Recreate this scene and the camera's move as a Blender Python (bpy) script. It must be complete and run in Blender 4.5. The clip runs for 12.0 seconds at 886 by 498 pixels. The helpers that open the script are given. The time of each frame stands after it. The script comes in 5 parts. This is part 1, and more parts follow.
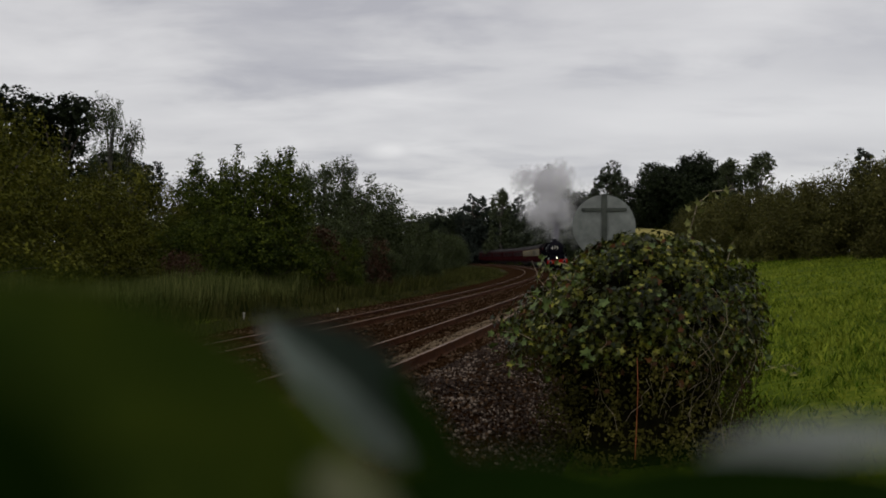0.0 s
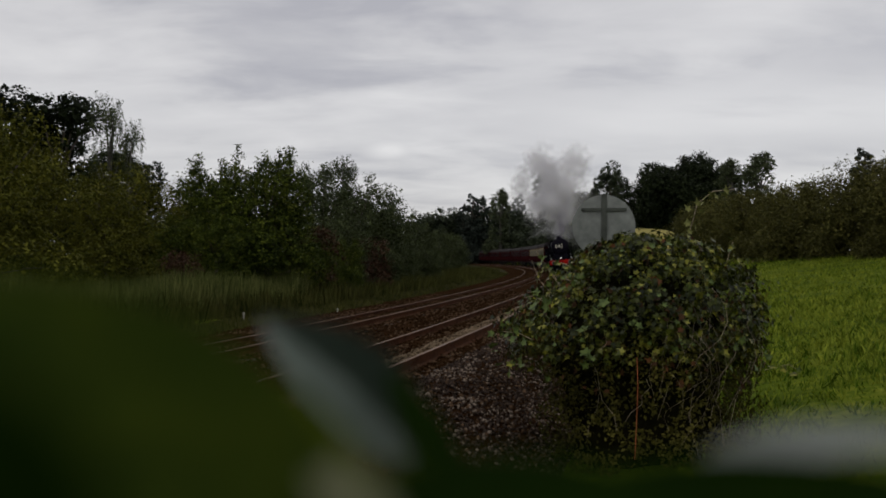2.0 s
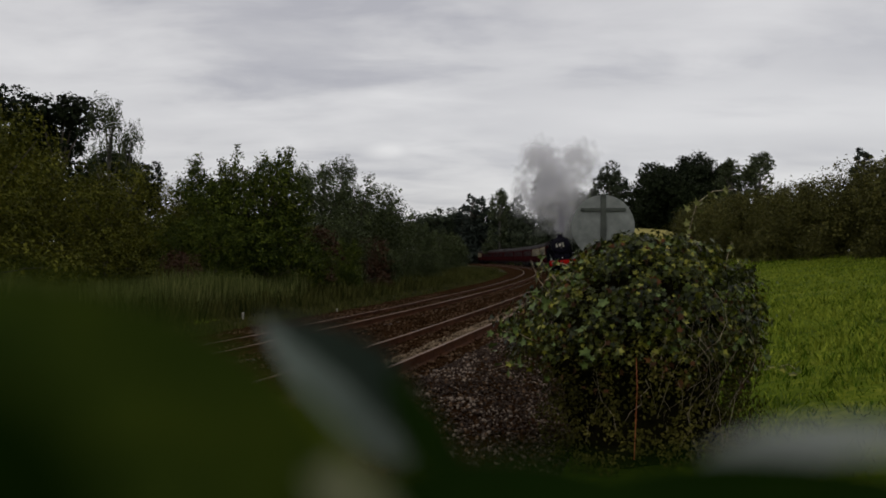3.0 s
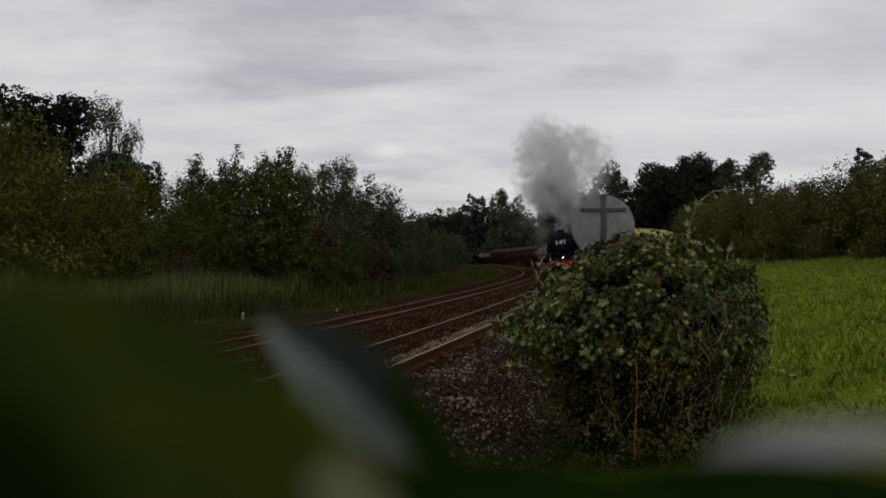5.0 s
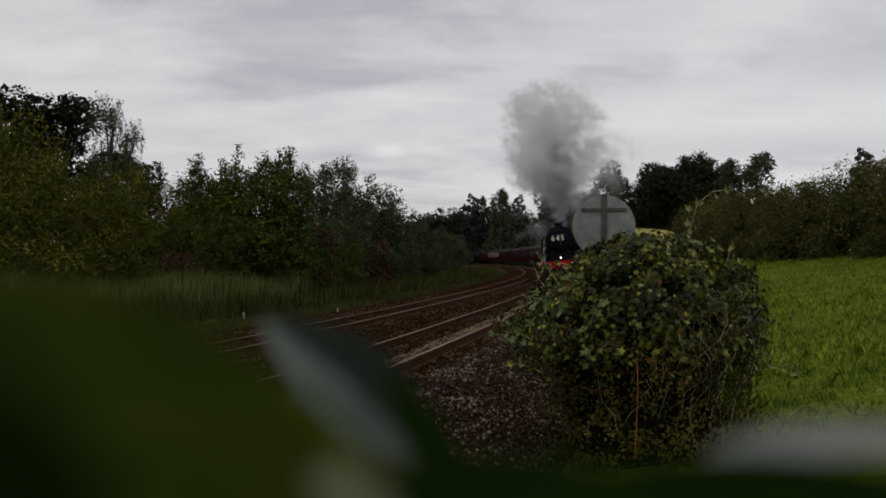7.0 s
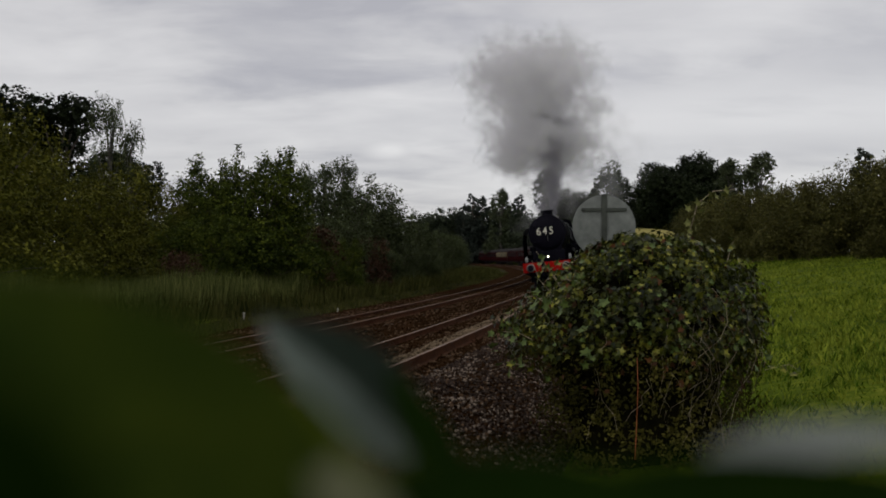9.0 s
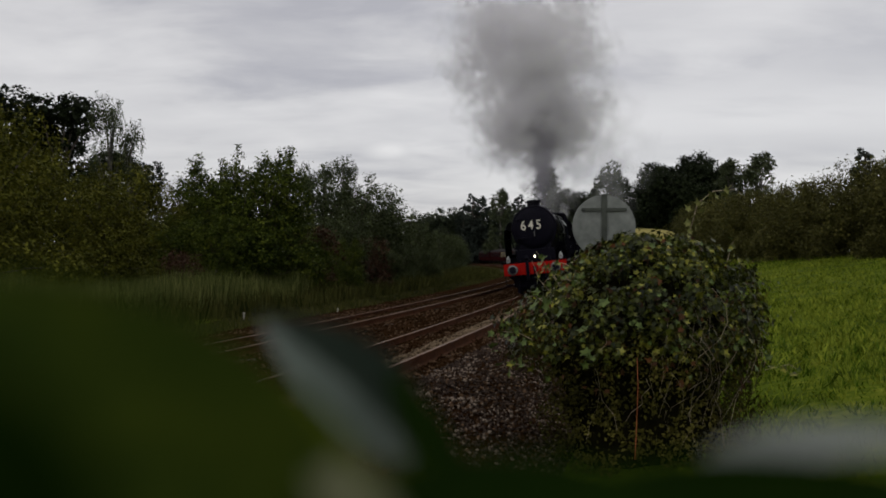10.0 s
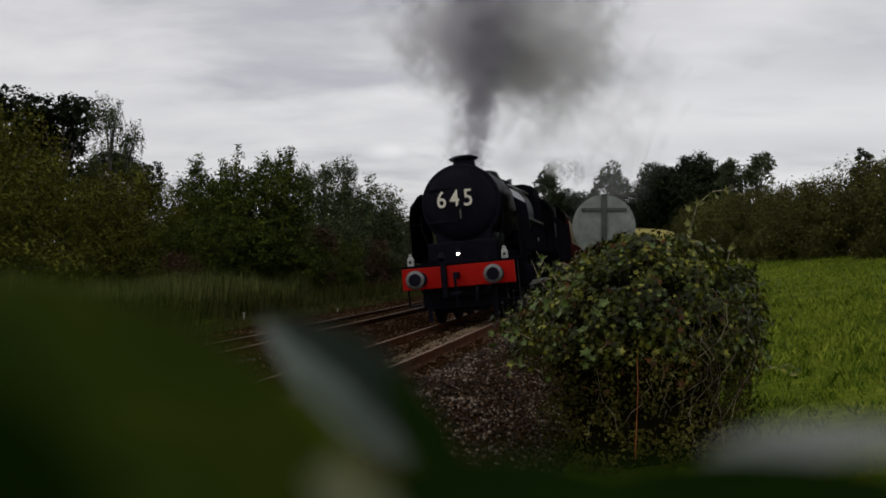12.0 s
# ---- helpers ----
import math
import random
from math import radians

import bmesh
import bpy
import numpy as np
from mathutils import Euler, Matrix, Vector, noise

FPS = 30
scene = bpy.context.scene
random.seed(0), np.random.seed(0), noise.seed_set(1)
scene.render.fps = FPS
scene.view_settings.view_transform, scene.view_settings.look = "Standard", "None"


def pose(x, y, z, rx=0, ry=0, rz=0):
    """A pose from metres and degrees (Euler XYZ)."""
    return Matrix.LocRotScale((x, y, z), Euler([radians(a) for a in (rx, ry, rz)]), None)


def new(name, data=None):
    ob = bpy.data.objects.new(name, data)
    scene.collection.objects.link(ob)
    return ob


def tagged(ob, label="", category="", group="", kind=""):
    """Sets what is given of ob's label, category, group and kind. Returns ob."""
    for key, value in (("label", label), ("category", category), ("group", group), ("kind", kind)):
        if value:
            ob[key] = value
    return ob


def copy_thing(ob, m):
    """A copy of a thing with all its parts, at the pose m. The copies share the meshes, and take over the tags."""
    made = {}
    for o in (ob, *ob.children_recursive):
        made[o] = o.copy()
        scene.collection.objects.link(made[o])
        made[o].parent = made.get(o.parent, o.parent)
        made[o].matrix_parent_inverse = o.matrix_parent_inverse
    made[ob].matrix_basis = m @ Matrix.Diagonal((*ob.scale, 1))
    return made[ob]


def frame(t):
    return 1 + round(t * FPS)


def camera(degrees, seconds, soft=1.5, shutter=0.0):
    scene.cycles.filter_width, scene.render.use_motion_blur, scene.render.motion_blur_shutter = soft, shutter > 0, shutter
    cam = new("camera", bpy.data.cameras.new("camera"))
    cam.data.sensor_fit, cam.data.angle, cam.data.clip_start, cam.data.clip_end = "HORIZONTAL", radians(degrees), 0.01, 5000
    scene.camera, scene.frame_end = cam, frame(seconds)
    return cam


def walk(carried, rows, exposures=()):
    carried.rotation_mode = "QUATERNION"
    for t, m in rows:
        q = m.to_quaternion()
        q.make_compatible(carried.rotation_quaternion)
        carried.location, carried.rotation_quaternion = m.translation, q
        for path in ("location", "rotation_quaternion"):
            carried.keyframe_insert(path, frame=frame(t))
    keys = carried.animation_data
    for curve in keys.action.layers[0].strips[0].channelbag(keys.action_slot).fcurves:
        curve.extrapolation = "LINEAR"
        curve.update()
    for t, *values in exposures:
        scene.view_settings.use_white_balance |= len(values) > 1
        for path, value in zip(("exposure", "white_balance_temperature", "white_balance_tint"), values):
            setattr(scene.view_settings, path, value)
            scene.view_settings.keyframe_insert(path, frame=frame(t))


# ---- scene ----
# ------------------------------------------------------------------ camera
cam = camera(52.2, 12.0, soft=1.7)
cam.data.dof.use_dof = True
cam.data.dof.focus_distance = 8.7
cam.data.dof.aperture_fstop = 3.9
EYE_Z = 1.45
YAWS = [(0, 0.06), (0.5, 0.12), (1.0, 0.16), (1.5, 0.17), (2.0, 0.05), (2.5, -0.05), (3.0, 0.0), (5.0, 0.0),
        (6.0, 0.0), (6.5, 0.02), (7.0, 0.05), (9.0, 0.06), (12.0, 0.06)]
scene.cycles.transparent_max_bounces = 128
scene.cycles.diffuse_bounces = 6
walk(cam, [(t, pose(0, 0, EYE_Z, 90.61, 0, 0.885 * (yaw - 0.06))) for t, yaw in YAWS], exposures=[(0, -0.03), (9.5, -0.04), (10.7, 0.05), (12, 0.05)])

# ------------------------------------------------------------------ world and light
SUN_EL, SUN_AZ = 48.0, 215.0


def make_world():
    w = bpy.data.worlds.new("overcast_sky")
    scene.world = w
    w.use_nodes = True
    nt = w.node_tree
    nt.nodes.clear()
    n, link = nt.nodes.new, nt.links.new
    tc = n("ShaderNodeTexCoord")
    sep = n("ShaderNodeSeparateXYZ")
    link(tc.outputs["Generated"], sep.inputs[0])
    up = n("ShaderNodeMath"); up.operation = "MAXIMUM"; up.inputs[1].default_value = 0.0
    link(sep.outputs["Z"], up.inputs[0])
    add = n("ShaderNodeMath"); add.operation = "ADD"; add.inputs[1].default_value = 0.17
    link(up.outputs[0], add.inputs[0])
    flat = n("ShaderNodeVectorMath"); flat.operation = "DIVIDE"
    comb = n("ShaderNodeCombineXYZ")
    for i in range(2):
        link(add.outputs[0], comb.inputs[i])
    comb.inputs[2].default_value = 1.0
    link(tc.outputs["Generated"], flat.inputs[0])
    link(comb.outputs[0], flat.inputs[1])

    def noise_at(scale, detail, rough, stretch):
        mp = n("ShaderNodeMapping")
        mp.inputs["Scale"].default_value = stretch
        link(flat.outputs[0], mp.inputs["Vector"])
        q = n("ShaderNodeTexNoise")
        q.inputs["Scale"].default_value = scale
        q.inputs["Detail"].default_value = detail
        q.inputs["Roughness"].default_value = rough
        q.inputs["Distortion"].default_value = 0.25
        link(mp.outputs[0], q.inputs["Vector"])
        return q.outputs["Fac"]

    def math_node(kind, a, b):
        q = n("ShaderNodeMath")
        q.operation = kind
        for k, v in enumerate((a, b)):
            if isinstance(v, (int, float)):
                q.inputs[k].default_value = v
            else:
                link(v, q.inputs[k])
        return q.outputs[0]

    broad = noise_at(1.15, 3.0, 0.5, (0.62, 1.0, 1.0))
    fine = noise_at(3.4, 6.0, 0.52, (0.6, 1.0, 1.0))
    fac = math_node("ADD", math_node("MULTIPLY", broad, 0.45), math_node("MULTIPLY", fine, 0.55))
    # separate cloud banks: middle of each by direction, half-widths, darker or lighter
    for middle, wide, amount in (((-0.17, 0.96, 0.222), (0.16, 0.9, 0.066), -0.095), ((0.225, 0.95, 0.205), (0.085, 0.9, 0.024), -0.11),
                                 ((-0.057, 0.99, 0.118), (0.026, 0.9, 0.010), 0.22), ((0.30, 0.94, 0.155), (0.22, 0.9, 0.035), 0.10),
                                 ((-0.05, 0.99, 0.105), (0.16, 0.9, 0.022), -0.07), ((-0.40, 0.90, 0.135), (0.16, 0.9, 0.030), 0.06)):
        sub = n("ShaderNodeVectorMath"); sub.operation = "SUBTRACT"; sub.inputs[1].default_value = middle
        link(tc.outputs["Generated"], sub.inputs[0])
        div = n("ShaderNodeVectorMath"); div.operation = "DIVIDE"; div.inputs[1].default_value = wide
        link(sub.outputs[0], div.inputs[0])
        ln = n("ShaderNodeVectorMath"); ln.operation = "LENGTH"
        link(div.outputs[0], ln.inputs[0])
        rough_rim = math_node("ADD", ln.outputs["Value"], math_node("MULTIPLY", math_node("SUBTRACT", fine, 0.5), 3.2))
        mr = n("ShaderNodeMapRange"); mr.interpolation_type = "SMOOTHSTEP"
        for k, v in ((1, 1.35), (2, 0.25), (3, 0.0), (4, amount)):
            mr.inputs[k].default_value = v
        link(rough_rim, mr.inputs[0])
        fac = math_node("ADD", fac, mr.outputs[0])
    ramp = n("ShaderNodeValToRGB")
    cr = ramp.color_ramp
    cr.elements[0].position, cr.elements[0].color = 0.30, (0.475, 0.468, 0.500, 1)
    cr.elements[1].position, cr.elements[1].color = 0.70, (0.800, 0.785, 0.785, 1)
    e = cr.elements.new(0.47); e.color = (0.640, 0.628, 0.640, 1)
    link(fac, ramp.inputs[0])
    sky = n("ShaderNodeTexSky")
    sky.sky_type, sky.sun_disc = "NISHITA", False
    sky.sun_elevation, sky.sun_rotation = radians(SUN_EL), radians(SUN_AZ)
    dim = n("ShaderNodeVectorMath"); dim.operation = "SCALE"; dim.inputs["Scale"].default_value = 0.10
    link(sky.outputs[0], dim.inputs[0])
    mix = n("ShaderNodeMix"); mix.data_type = "RGBA"; mix.inputs[0].default_value = 0.90
    link(dim.outputs[0], mix.inputs[6])
    link(ramp.outputs[0], mix.inputs[7])
    bg = n("ShaderNodeBackground")
    bg.inputs["Strength"].default_value = 1.0
    link(mix.outputs[2], bg.inputs["Color"])
    out = n("ShaderNodeOutputWorld")
    link(bg.outputs[0], out.inputs[0])


make_world()
sun = new("sun", bpy.data.lights.new("sun", "SUN"))
sun.data.energy, sun.data.angle, sun.data.color = 0.5, radians(25), (1.0, 0.96, 0.9)
sun.rotation_euler = (radians(90 - SUN_EL), 0, radians(180 - SUN_AZ))

# ------------------------------------------------------------------ materials


def material(name, dark, light, scale=8.0, rough=0.8, metal=0.0, bump=0.2, island=0.0, objrand=0.0, spec=0.5,
             mid=None, translucent=0.0, mid_at=0.55):
    """Two-scale noise between two colours, varied by island or object, with fine relief."""
    m = bpy.data.materials.new(name)
    m.use_nodes = True
    nt = m.node_tree
    n, link = nt.nodes.new, nt.links.new
    p = nt.nodes["Principled BSDF"]
    tc = n("ShaderNodeTexCoord")
    a = n("ShaderNodeTexNoise"); a.inputs["Scale"].default_value = scale; a.inputs["Detail"].default_value = 5
    b = n("ShaderNodeTexNoise"); b.inputs["Scale"].default_value = scale * 0.09; b.inputs["Detail"].default_value = 3
    for q in (a, b):
        link(tc.outputs["Object"], q.inputs["Vector"])
    mixf = n("ShaderNodeMath"); mixf.operation = "ADD"
    link(a.outputs["Fac"], mixf.inputs[0])
    link(b.outputs["Fac"], mixf.inputs[1])
    val = n("ShaderNodeMath"); val.operation = "MULTIPLY_ADD"
    val.inputs[1].default_value, val.inputs[2].default_value = 1.3, -0.8
    link(mixf.outputs[0], val.inputs[0])
    fac = val.outputs[0]
    for amount, kind in ((island, "island"), (objrand, "object")):
        if amount:
            src = n("ShaderNodeNewGeometry").outputs["Random Per Island"] if kind == "island" else n("ShaderNodeObjectInfo").outputs["Random"]
            ma = n("ShaderNodeMath"); ma.operation = "MULTIPLY_ADD"
            ma.inputs[1].default_value = amount
            link(src, ma.inputs[0])
            off = n("ShaderNodeMath"); off.operation = "SUBTRACT"; off.inputs[1].default_value = amount / 2
            link(fac, off.inputs[0])
            link(off.outputs[0], ma.inputs[2])
            fac = ma.outputs[0]
    ramp = n("ShaderNodeValToRGB")
    ramp.color_ramp.elements[0].position, ramp.color_ramp.elements[0].color = 0.1, (*dark, 1)
    ramp.color_ramp.elements[1].position, ramp.color_ramp.elements[1].color = 0.9, (*light, 1)
    if mid:
        ramp.color_ramp.elements.new(mid_at).color = (*mid, 1)
    link(fac, ramp.inputs[0])
    link(ramp.outputs[0], p.inputs["Base Color"])
    p.inputs["Roughness"].default_value = rough
    p.inputs["Metallic"].default_value = metal
    p.inputs["Specular IOR Level"].default_value = spec
    if translucent:
        tr = n("ShaderNodeBsdfTranslucent")
        link(ramp.outputs[0], tr.inputs["Color"])
        mx = n("ShaderNodeMixShader"); mx.inputs[0].default_value = translucent
        link(p.outputs[0], mx.inputs[1]); link(tr.outputs[0], mx.inputs[2])
        link(mx.outputs[0], nt.nodes["Material Output"].inputs["Surface"])
    if bump:
        bp = n("ShaderNodeBump"); bp.inputs["Strength"].default_value = bump; bp.inputs["Distance"].default_value = 0.02
        link(a.outputs["Fac"], bp.inputs["Height"])
        link(bp.outputs[0], p.inputs["Normal"])
    return m


def glow(name, colour, strength):
    m = bpy.data.materials.new(name)
    m.use_nodes = True
    p = m.node_tree.nodes["Principled BSDF"]
    p.inputs["Base Color"].default_value = (*colour, 1)
    p.inputs["Emission Color"].default_value = (*colour, 1)
    p.inputs["Emission Strength"].default_value = strength
    return m


def leaf_mat(name, dark, light, mid=None, rough=0.6, spec=0.08, mid_at=0.55, island=0.55):
    return material(name, dark, light, scale=1.6, rough=rough, bump=0.0, island=island, mid=mid, spec=spec, translucent=0.10, mid_at=mid_at)


M_GRASS = material("field_grass", (0.026, 0.040, 0.003), (0.165, 0.170, 0.020), scale=5.0, rough=0.95, bump=0.6, mid=(0.072, 0.102, 0.006), spec=0.02)
M_VERGE = material("rough_verge", (0.009, 0.009, 0.002), (0.042, 0.037, 0.011), scale=4.0, rough=0.98, bump=0.7, mid=(0.024, 0.024, 0.006), spec=0.02)
M_BLADE = material("grass_blades", (0.032, 0.067, 0.003), (0.198, 0.232, 0.025), scale=1.6, rough=0.9, bump=0, island=1.0, spec=0.04)
M_REED = material("reed_blades", (0.014, 0.019, 0.003), (0.075, 0.074, 0.020), scale=0.6, rough=0.85, bump=0, island=0.7, spec=0.04)
M_TALLREED = material("tall_reeds", (0.030, 0.043, 0.009), (0.150, 0.160, 0.050), scale=0.5, rough=0.85, bump=0, island=0.8, spec=0.04)
M_BALLAST = material("ballast_bed", (0.013, 0.0065, 0.0030), (0.040, 0.021, 0.0108), scale=22, rough=0.95, bump=0.9, mid=(0.023, 0.0118, 0.0058), spec=0.0)
M_STONE = material("ballast_stone", (0.015, 0.0075, 0.0033), (0.100, 0.063, 0.038), scale=9, rough=0.95, bump=0.4, island=0.9, mid=(0.033, 0.0175, 0.0088), spec=0.0)
M_GREYSTONE = material("grey_shoulder_stone", (0.020, 0.014, 0.011), (0.190, 0.150, 0.118), scale=9, rough=0.92, bump=0.4, island=0.9, mid=(0.056, 0.040, 0.031), spec=0.02, mid_at=0.80)
M_PALE = material("pale_stone", (0.050, 0.033, 0.019), (0.20, 0.148, 0.096), scale=9, rough=0.9, bump=0.4, island=0.8, spec=0.02)
M_RAIL = material("rusty_rail", (0.026, 0.009, 0.003), (0.080, 0.031, 0.013), scale=14, rough=0.9, bump=0.3, spec=0.06)
M_RAILTOP = material("worn_rail_head", (0.075, 0.042, 0.025), (0.185, 0.118, 0.078), scale=5, rough=0.65, bump=0.05, spec=0.25)
M_SLEEPER = material("sleeper_concrete", (0.024, 0.014, 0.007), (0.064, 0.042, 0.026), scale=12, rough=0.95, bump=0.4, objrand=0.5)
M_BARK = material("bark", (0.025, 0.020, 0.014), (0.10, 0.08, 0.06), scale=18, rough=0.95, bump=0.8)
M_BIRCHBARK = material("birch_bark", (0.03, 0.027, 0.022), (0.14, 0.13, 0.11), scale=12, rough=0.9, bump=0.4)
M_LEAF_OLIVE = leaf_mat("olive_leaves", (0.031, 0.036, 0.003), (0.145, 0.143, 0.018), (0.078, 0.080, 0.008))
M_LEAF_GREEN = leaf_mat("green_leaves", (0.014, 0.025, 0.003), (0.125, 0.146, 0.016), (0.050, 0.068, 0.007), island=0.65)
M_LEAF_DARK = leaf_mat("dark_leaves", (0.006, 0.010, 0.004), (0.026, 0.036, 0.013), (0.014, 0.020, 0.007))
M_LEAF_GREY = leaf_mat("grey_green_leaves", (0.023, 0.031, 0.011), (0.090, 0.108, 0.040), (0.047, 0.060, 0.022))
M_LEAF_ASPEN = leaf_mat("pale_aspen_leaves", (0.030, 0.040, 0.018), (0.125, 0.145, 0.070), (0.066, 0.080, 0.038))
# both far-wood leaf colours are greyed and lightened to paint in distance haze
M_LEAF_FAR = leaf_mat("hazed_far_leaves", (0.022, 0.030, 0.017), (0.068, 0.082, 0.044), (0.041, 0.052, 0.028))
M_LEAF_FARDARK = leaf_mat("hazed_dark_far_leaves", (0.018, 0.025, 0.020), (0.060, 0.071, 0.056), (0.035, 0.044, 0.035))
M_LEAF_BROWN = leaf_mat("brownish_hedge_leaves", (0.036, 0.035, 0.008), (0.135, 0.124, 0.030), (0.074, 0.073, 0.018))
M_LEAF_RUST = leaf_mat("rusty_shrub_leaves", (0.040, 0.018, 0.010), (0.085, 0.048, 0.024), (0.055, 0.030, 0.016))
M_IVY = leaf_mat("ivy_leaves", (0.006, 0.010, 0.0012), (0.200, 0.195, 0.026), (0.050, 0.060, 0.005), rough=0.38, spec=0.16, mid_at=0.72, island=0.75)
M_IVYDARK = leaf_mat("deep_ivy_leaves", (0.018, 0.018, 0.0025), (0.120, 0.106, 0.022), (0.058, 0.053, 0.009), rough=0.6, spec=0.06, mid_at=0.66)
M_STALK = material("dry_stalks", (0.06, 0.045, 0.028), (0.44, 0.36, 0.25), scale=20, rough=0.9, island=0.6)
M_REDSTALK = material("red_stem", (0.24, 0.05, 0.01), (0.42, 0.13, 0.03), scale=10, rough=0.6, bump=0.1)
# hedge_leaf green taken partway down, leaf shading set by colour
M_FOREMID = material("half_shaded_hedge_leaf", (0.007, 0.017, 0.001), (0.036, 0.048, 0.003), scale=45, rough=0.55, bump=0.15, spec=0.03)
M_FORELEAF = material("hedge_leaf", (0.026, 0.042, 0.002), (0.078, 0.090, 0.007), scale=18, rough=0.7, bump=0.15, spec=0.02)
M_GLOSSLEAF = material("glossy_leaf", (0.009, 0.018, 0.011), (0.026, 0.040, 0.027), scale=18, rough=0.28, bump=0.1, spec=0.8)
# grey-green base lightened: sky sheen on the upturned half of the folded leaf
M_SHEENHALF = material("leaf_underside", (0.060, 0.080, 0.066), (0.145, 0.170, 0.150), scale=60, rough=0.45, bump=0.05, spec=0.3)
# glossy leaf whose base colour is paled to paint in reflected sky
M_SHEENGLOSS = material("sky_sheen_gloss_leaf", (0.08, 0.092, 0.08), (0.18, 0.195, 0.17), scale=18, rough=0.28, bump=0.1, spec=0.6)
# hedge_leaf green near black: shade on turned-away leaves put into the colour
M_FOREDARK = material("shaded_hedge_leaf", (0.002, 0.008, 0.0004), (0.010, 0.022, 0.001), scale=18, rough=0.7, bump=0.15, spec=0.02)
M_PALELEAF = material("pale_leaf", (0.040, 0.045, 0.010), (0.090, 0.094, 0.026), scale=18, rough=0.5, bump=0.1)
M_SIGN = material("galvanised_plate", (0.105, 0.115, 0.105), (0.265, 0.282, 0.260), scale=7, rough=0.65, metal=0.15, bump=0.08)
M_SIGNBAR = material("weathered_brace", (0.016, 0.020, 0.015), (0.062, 0.070, 0.056), scale=14, rough=0.7, metal=0.1, bump=0.2)
M_BLACK = material("loco_black", (0.003, 0.003, 0.005), (0.007, 0.007, 0.010), scale=5, rough=0.75, bump=0.03, spec=0.0)
M_SOOT = material("sooty_black", (0.003, 0.003, 0.006), (0.008, 0.007, 0.012), scale=9, rough=0.5, bump=0.10, spec=0.04)
M_RED = material("buffer_beam_red", (0.25, 0.004, 0.002), (0.34, 0.006, 0.003), scale=5, rough=0.45, bump=0.03, spec=0.08)
M_STEEL = material("buffer_steel", (0.06, 0.06, 0.06), (0.17, 0.165, 0.16), scale=9, rough=0.5, metal=0.5, bump=0.1)
M_WHITE = material("white_paint", (0.55, 0.52, 0.42), (0.78, 0.74, 0.62), scale=9, rough=0.5, bump=0.05)
M_LAMPPAINT = material("dulled_lamp_paint", (0.20, 0.21, 0.21), (0.38, 0.38, 0.36), scale=14, rough=0.6, bump=0.1)
M_POST = material("faded_post_paint", (0.22, 0.21, 0.17), (0.42, 0.40, 0.34), scale=12, rough=0.8, bump=0.1)
M_SATIN = material("satin_black", (0.003, 0.004, 0.005), (0.007, 0.009, 0.010), scale=5, rough=0.5, bump=0.05, spec=0.06)
M_GREENPAINT = material("loco_green", (0.004, 0.006, 0.006), (0.008, 0.011, 0.011), scale=5, rough=0.30, bump=0.02, spec=0.22)
M_MAROON = material("coach_maroon", (0.020, 0.0045, 0.005), (0.036, 0.008, 0.009), scale=3, rough=0.6, bump=0.03, spec=0.0)
M_ROOF = material("coach_roof", (0.020, 0.018, 0.018), (0.044, 0.039, 0.039), scale=4, rough=0.8, bump=0.05, spec=0.01)
M_CREAM = material("cream_panel", (0.20, 0.17, 0.10), (0.29, 0.245, 0.15), scale=3, rough=0.6, bump=0.03, spec=0.02)
M_GLASS = material("dark_glass", (0.005, 0.005, 0.006), (0.012, 0.012, 0.013), scale=2, rough=0.30, bump=0.0, spec=0.01)
M_LAMP = glow("lit_lamp", (1.0, 0.86, 0.62), 14.0)


def vapour(name, colour, cover):
    """Thin flecks that let most light through, dull grey."""
    m = bpy.data.materials.new(name)
    m.use_nodes = True
    nt = m.node_tree
    nt.nodes.clear()
    d, t = nt.nodes.new("ShaderNodeBsdfDiffuse"), nt.nodes.new("ShaderNodeBsdfTransparent")
    mx, out = nt.nodes.new("ShaderNodeMixShader"), nt.nodes.new("ShaderNodeOutputMaterial")
    no, rp = nt.nodes.new("ShaderNodeTexNoise"), nt.nodes.new("ShaderNodeValToRGB")
    no.inputs["Scale"].default_value = 1.3
    rp.color_ramp.elements[0].color = (*[c * 0.75 for c in colour], 1)
    rp.color_ramp.elements[1].color = (*[min(1, c * 1.25) for c in colour], 1)
    nt.links.new(no.outputs["Fac"], rp.inputs[0])
    tl, half = nt.nodes.new("ShaderNodeBsdfTranslucent"), nt.nodes.new("ShaderNodeMixShader")
    nt.links.new(rp.outputs[0], d.inputs["Color"])
    nt.links.new(rp.outputs[0], tl.inputs["Color"])
    nt.links.new(d.outputs[0], half.inputs[1])
    nt.links.new(tl.outputs[0], half.inputs[2])
    at, fade, amt = nt.nodes.new("ShaderNodeAttribute"), nt.nodes.new("ShaderNodeMath"), nt.nodes.new("ShaderNodeMath")
    at.attribute_name = "soft"
    fade.operation, fade.inputs[1].default_value = "POWER", 1.2
    amt.operation, amt.inputs[1].default_value = "MULTIPLY", cover
    nt.links.new(at.outputs["Fac"], fade.inputs[0])
    nt.links.new(fade.outputs[0], amt.inputs[0])
    nt.links.new(amt.outputs[0], mx.inputs[0])
    nt.links.new(t.outputs[0], mx.inputs[1])
    nt.links.new(half.outputs[0], mx.inputs[2])
    nt.links.new(mx.outputs[0], out.inputs["Surface"])
    return m


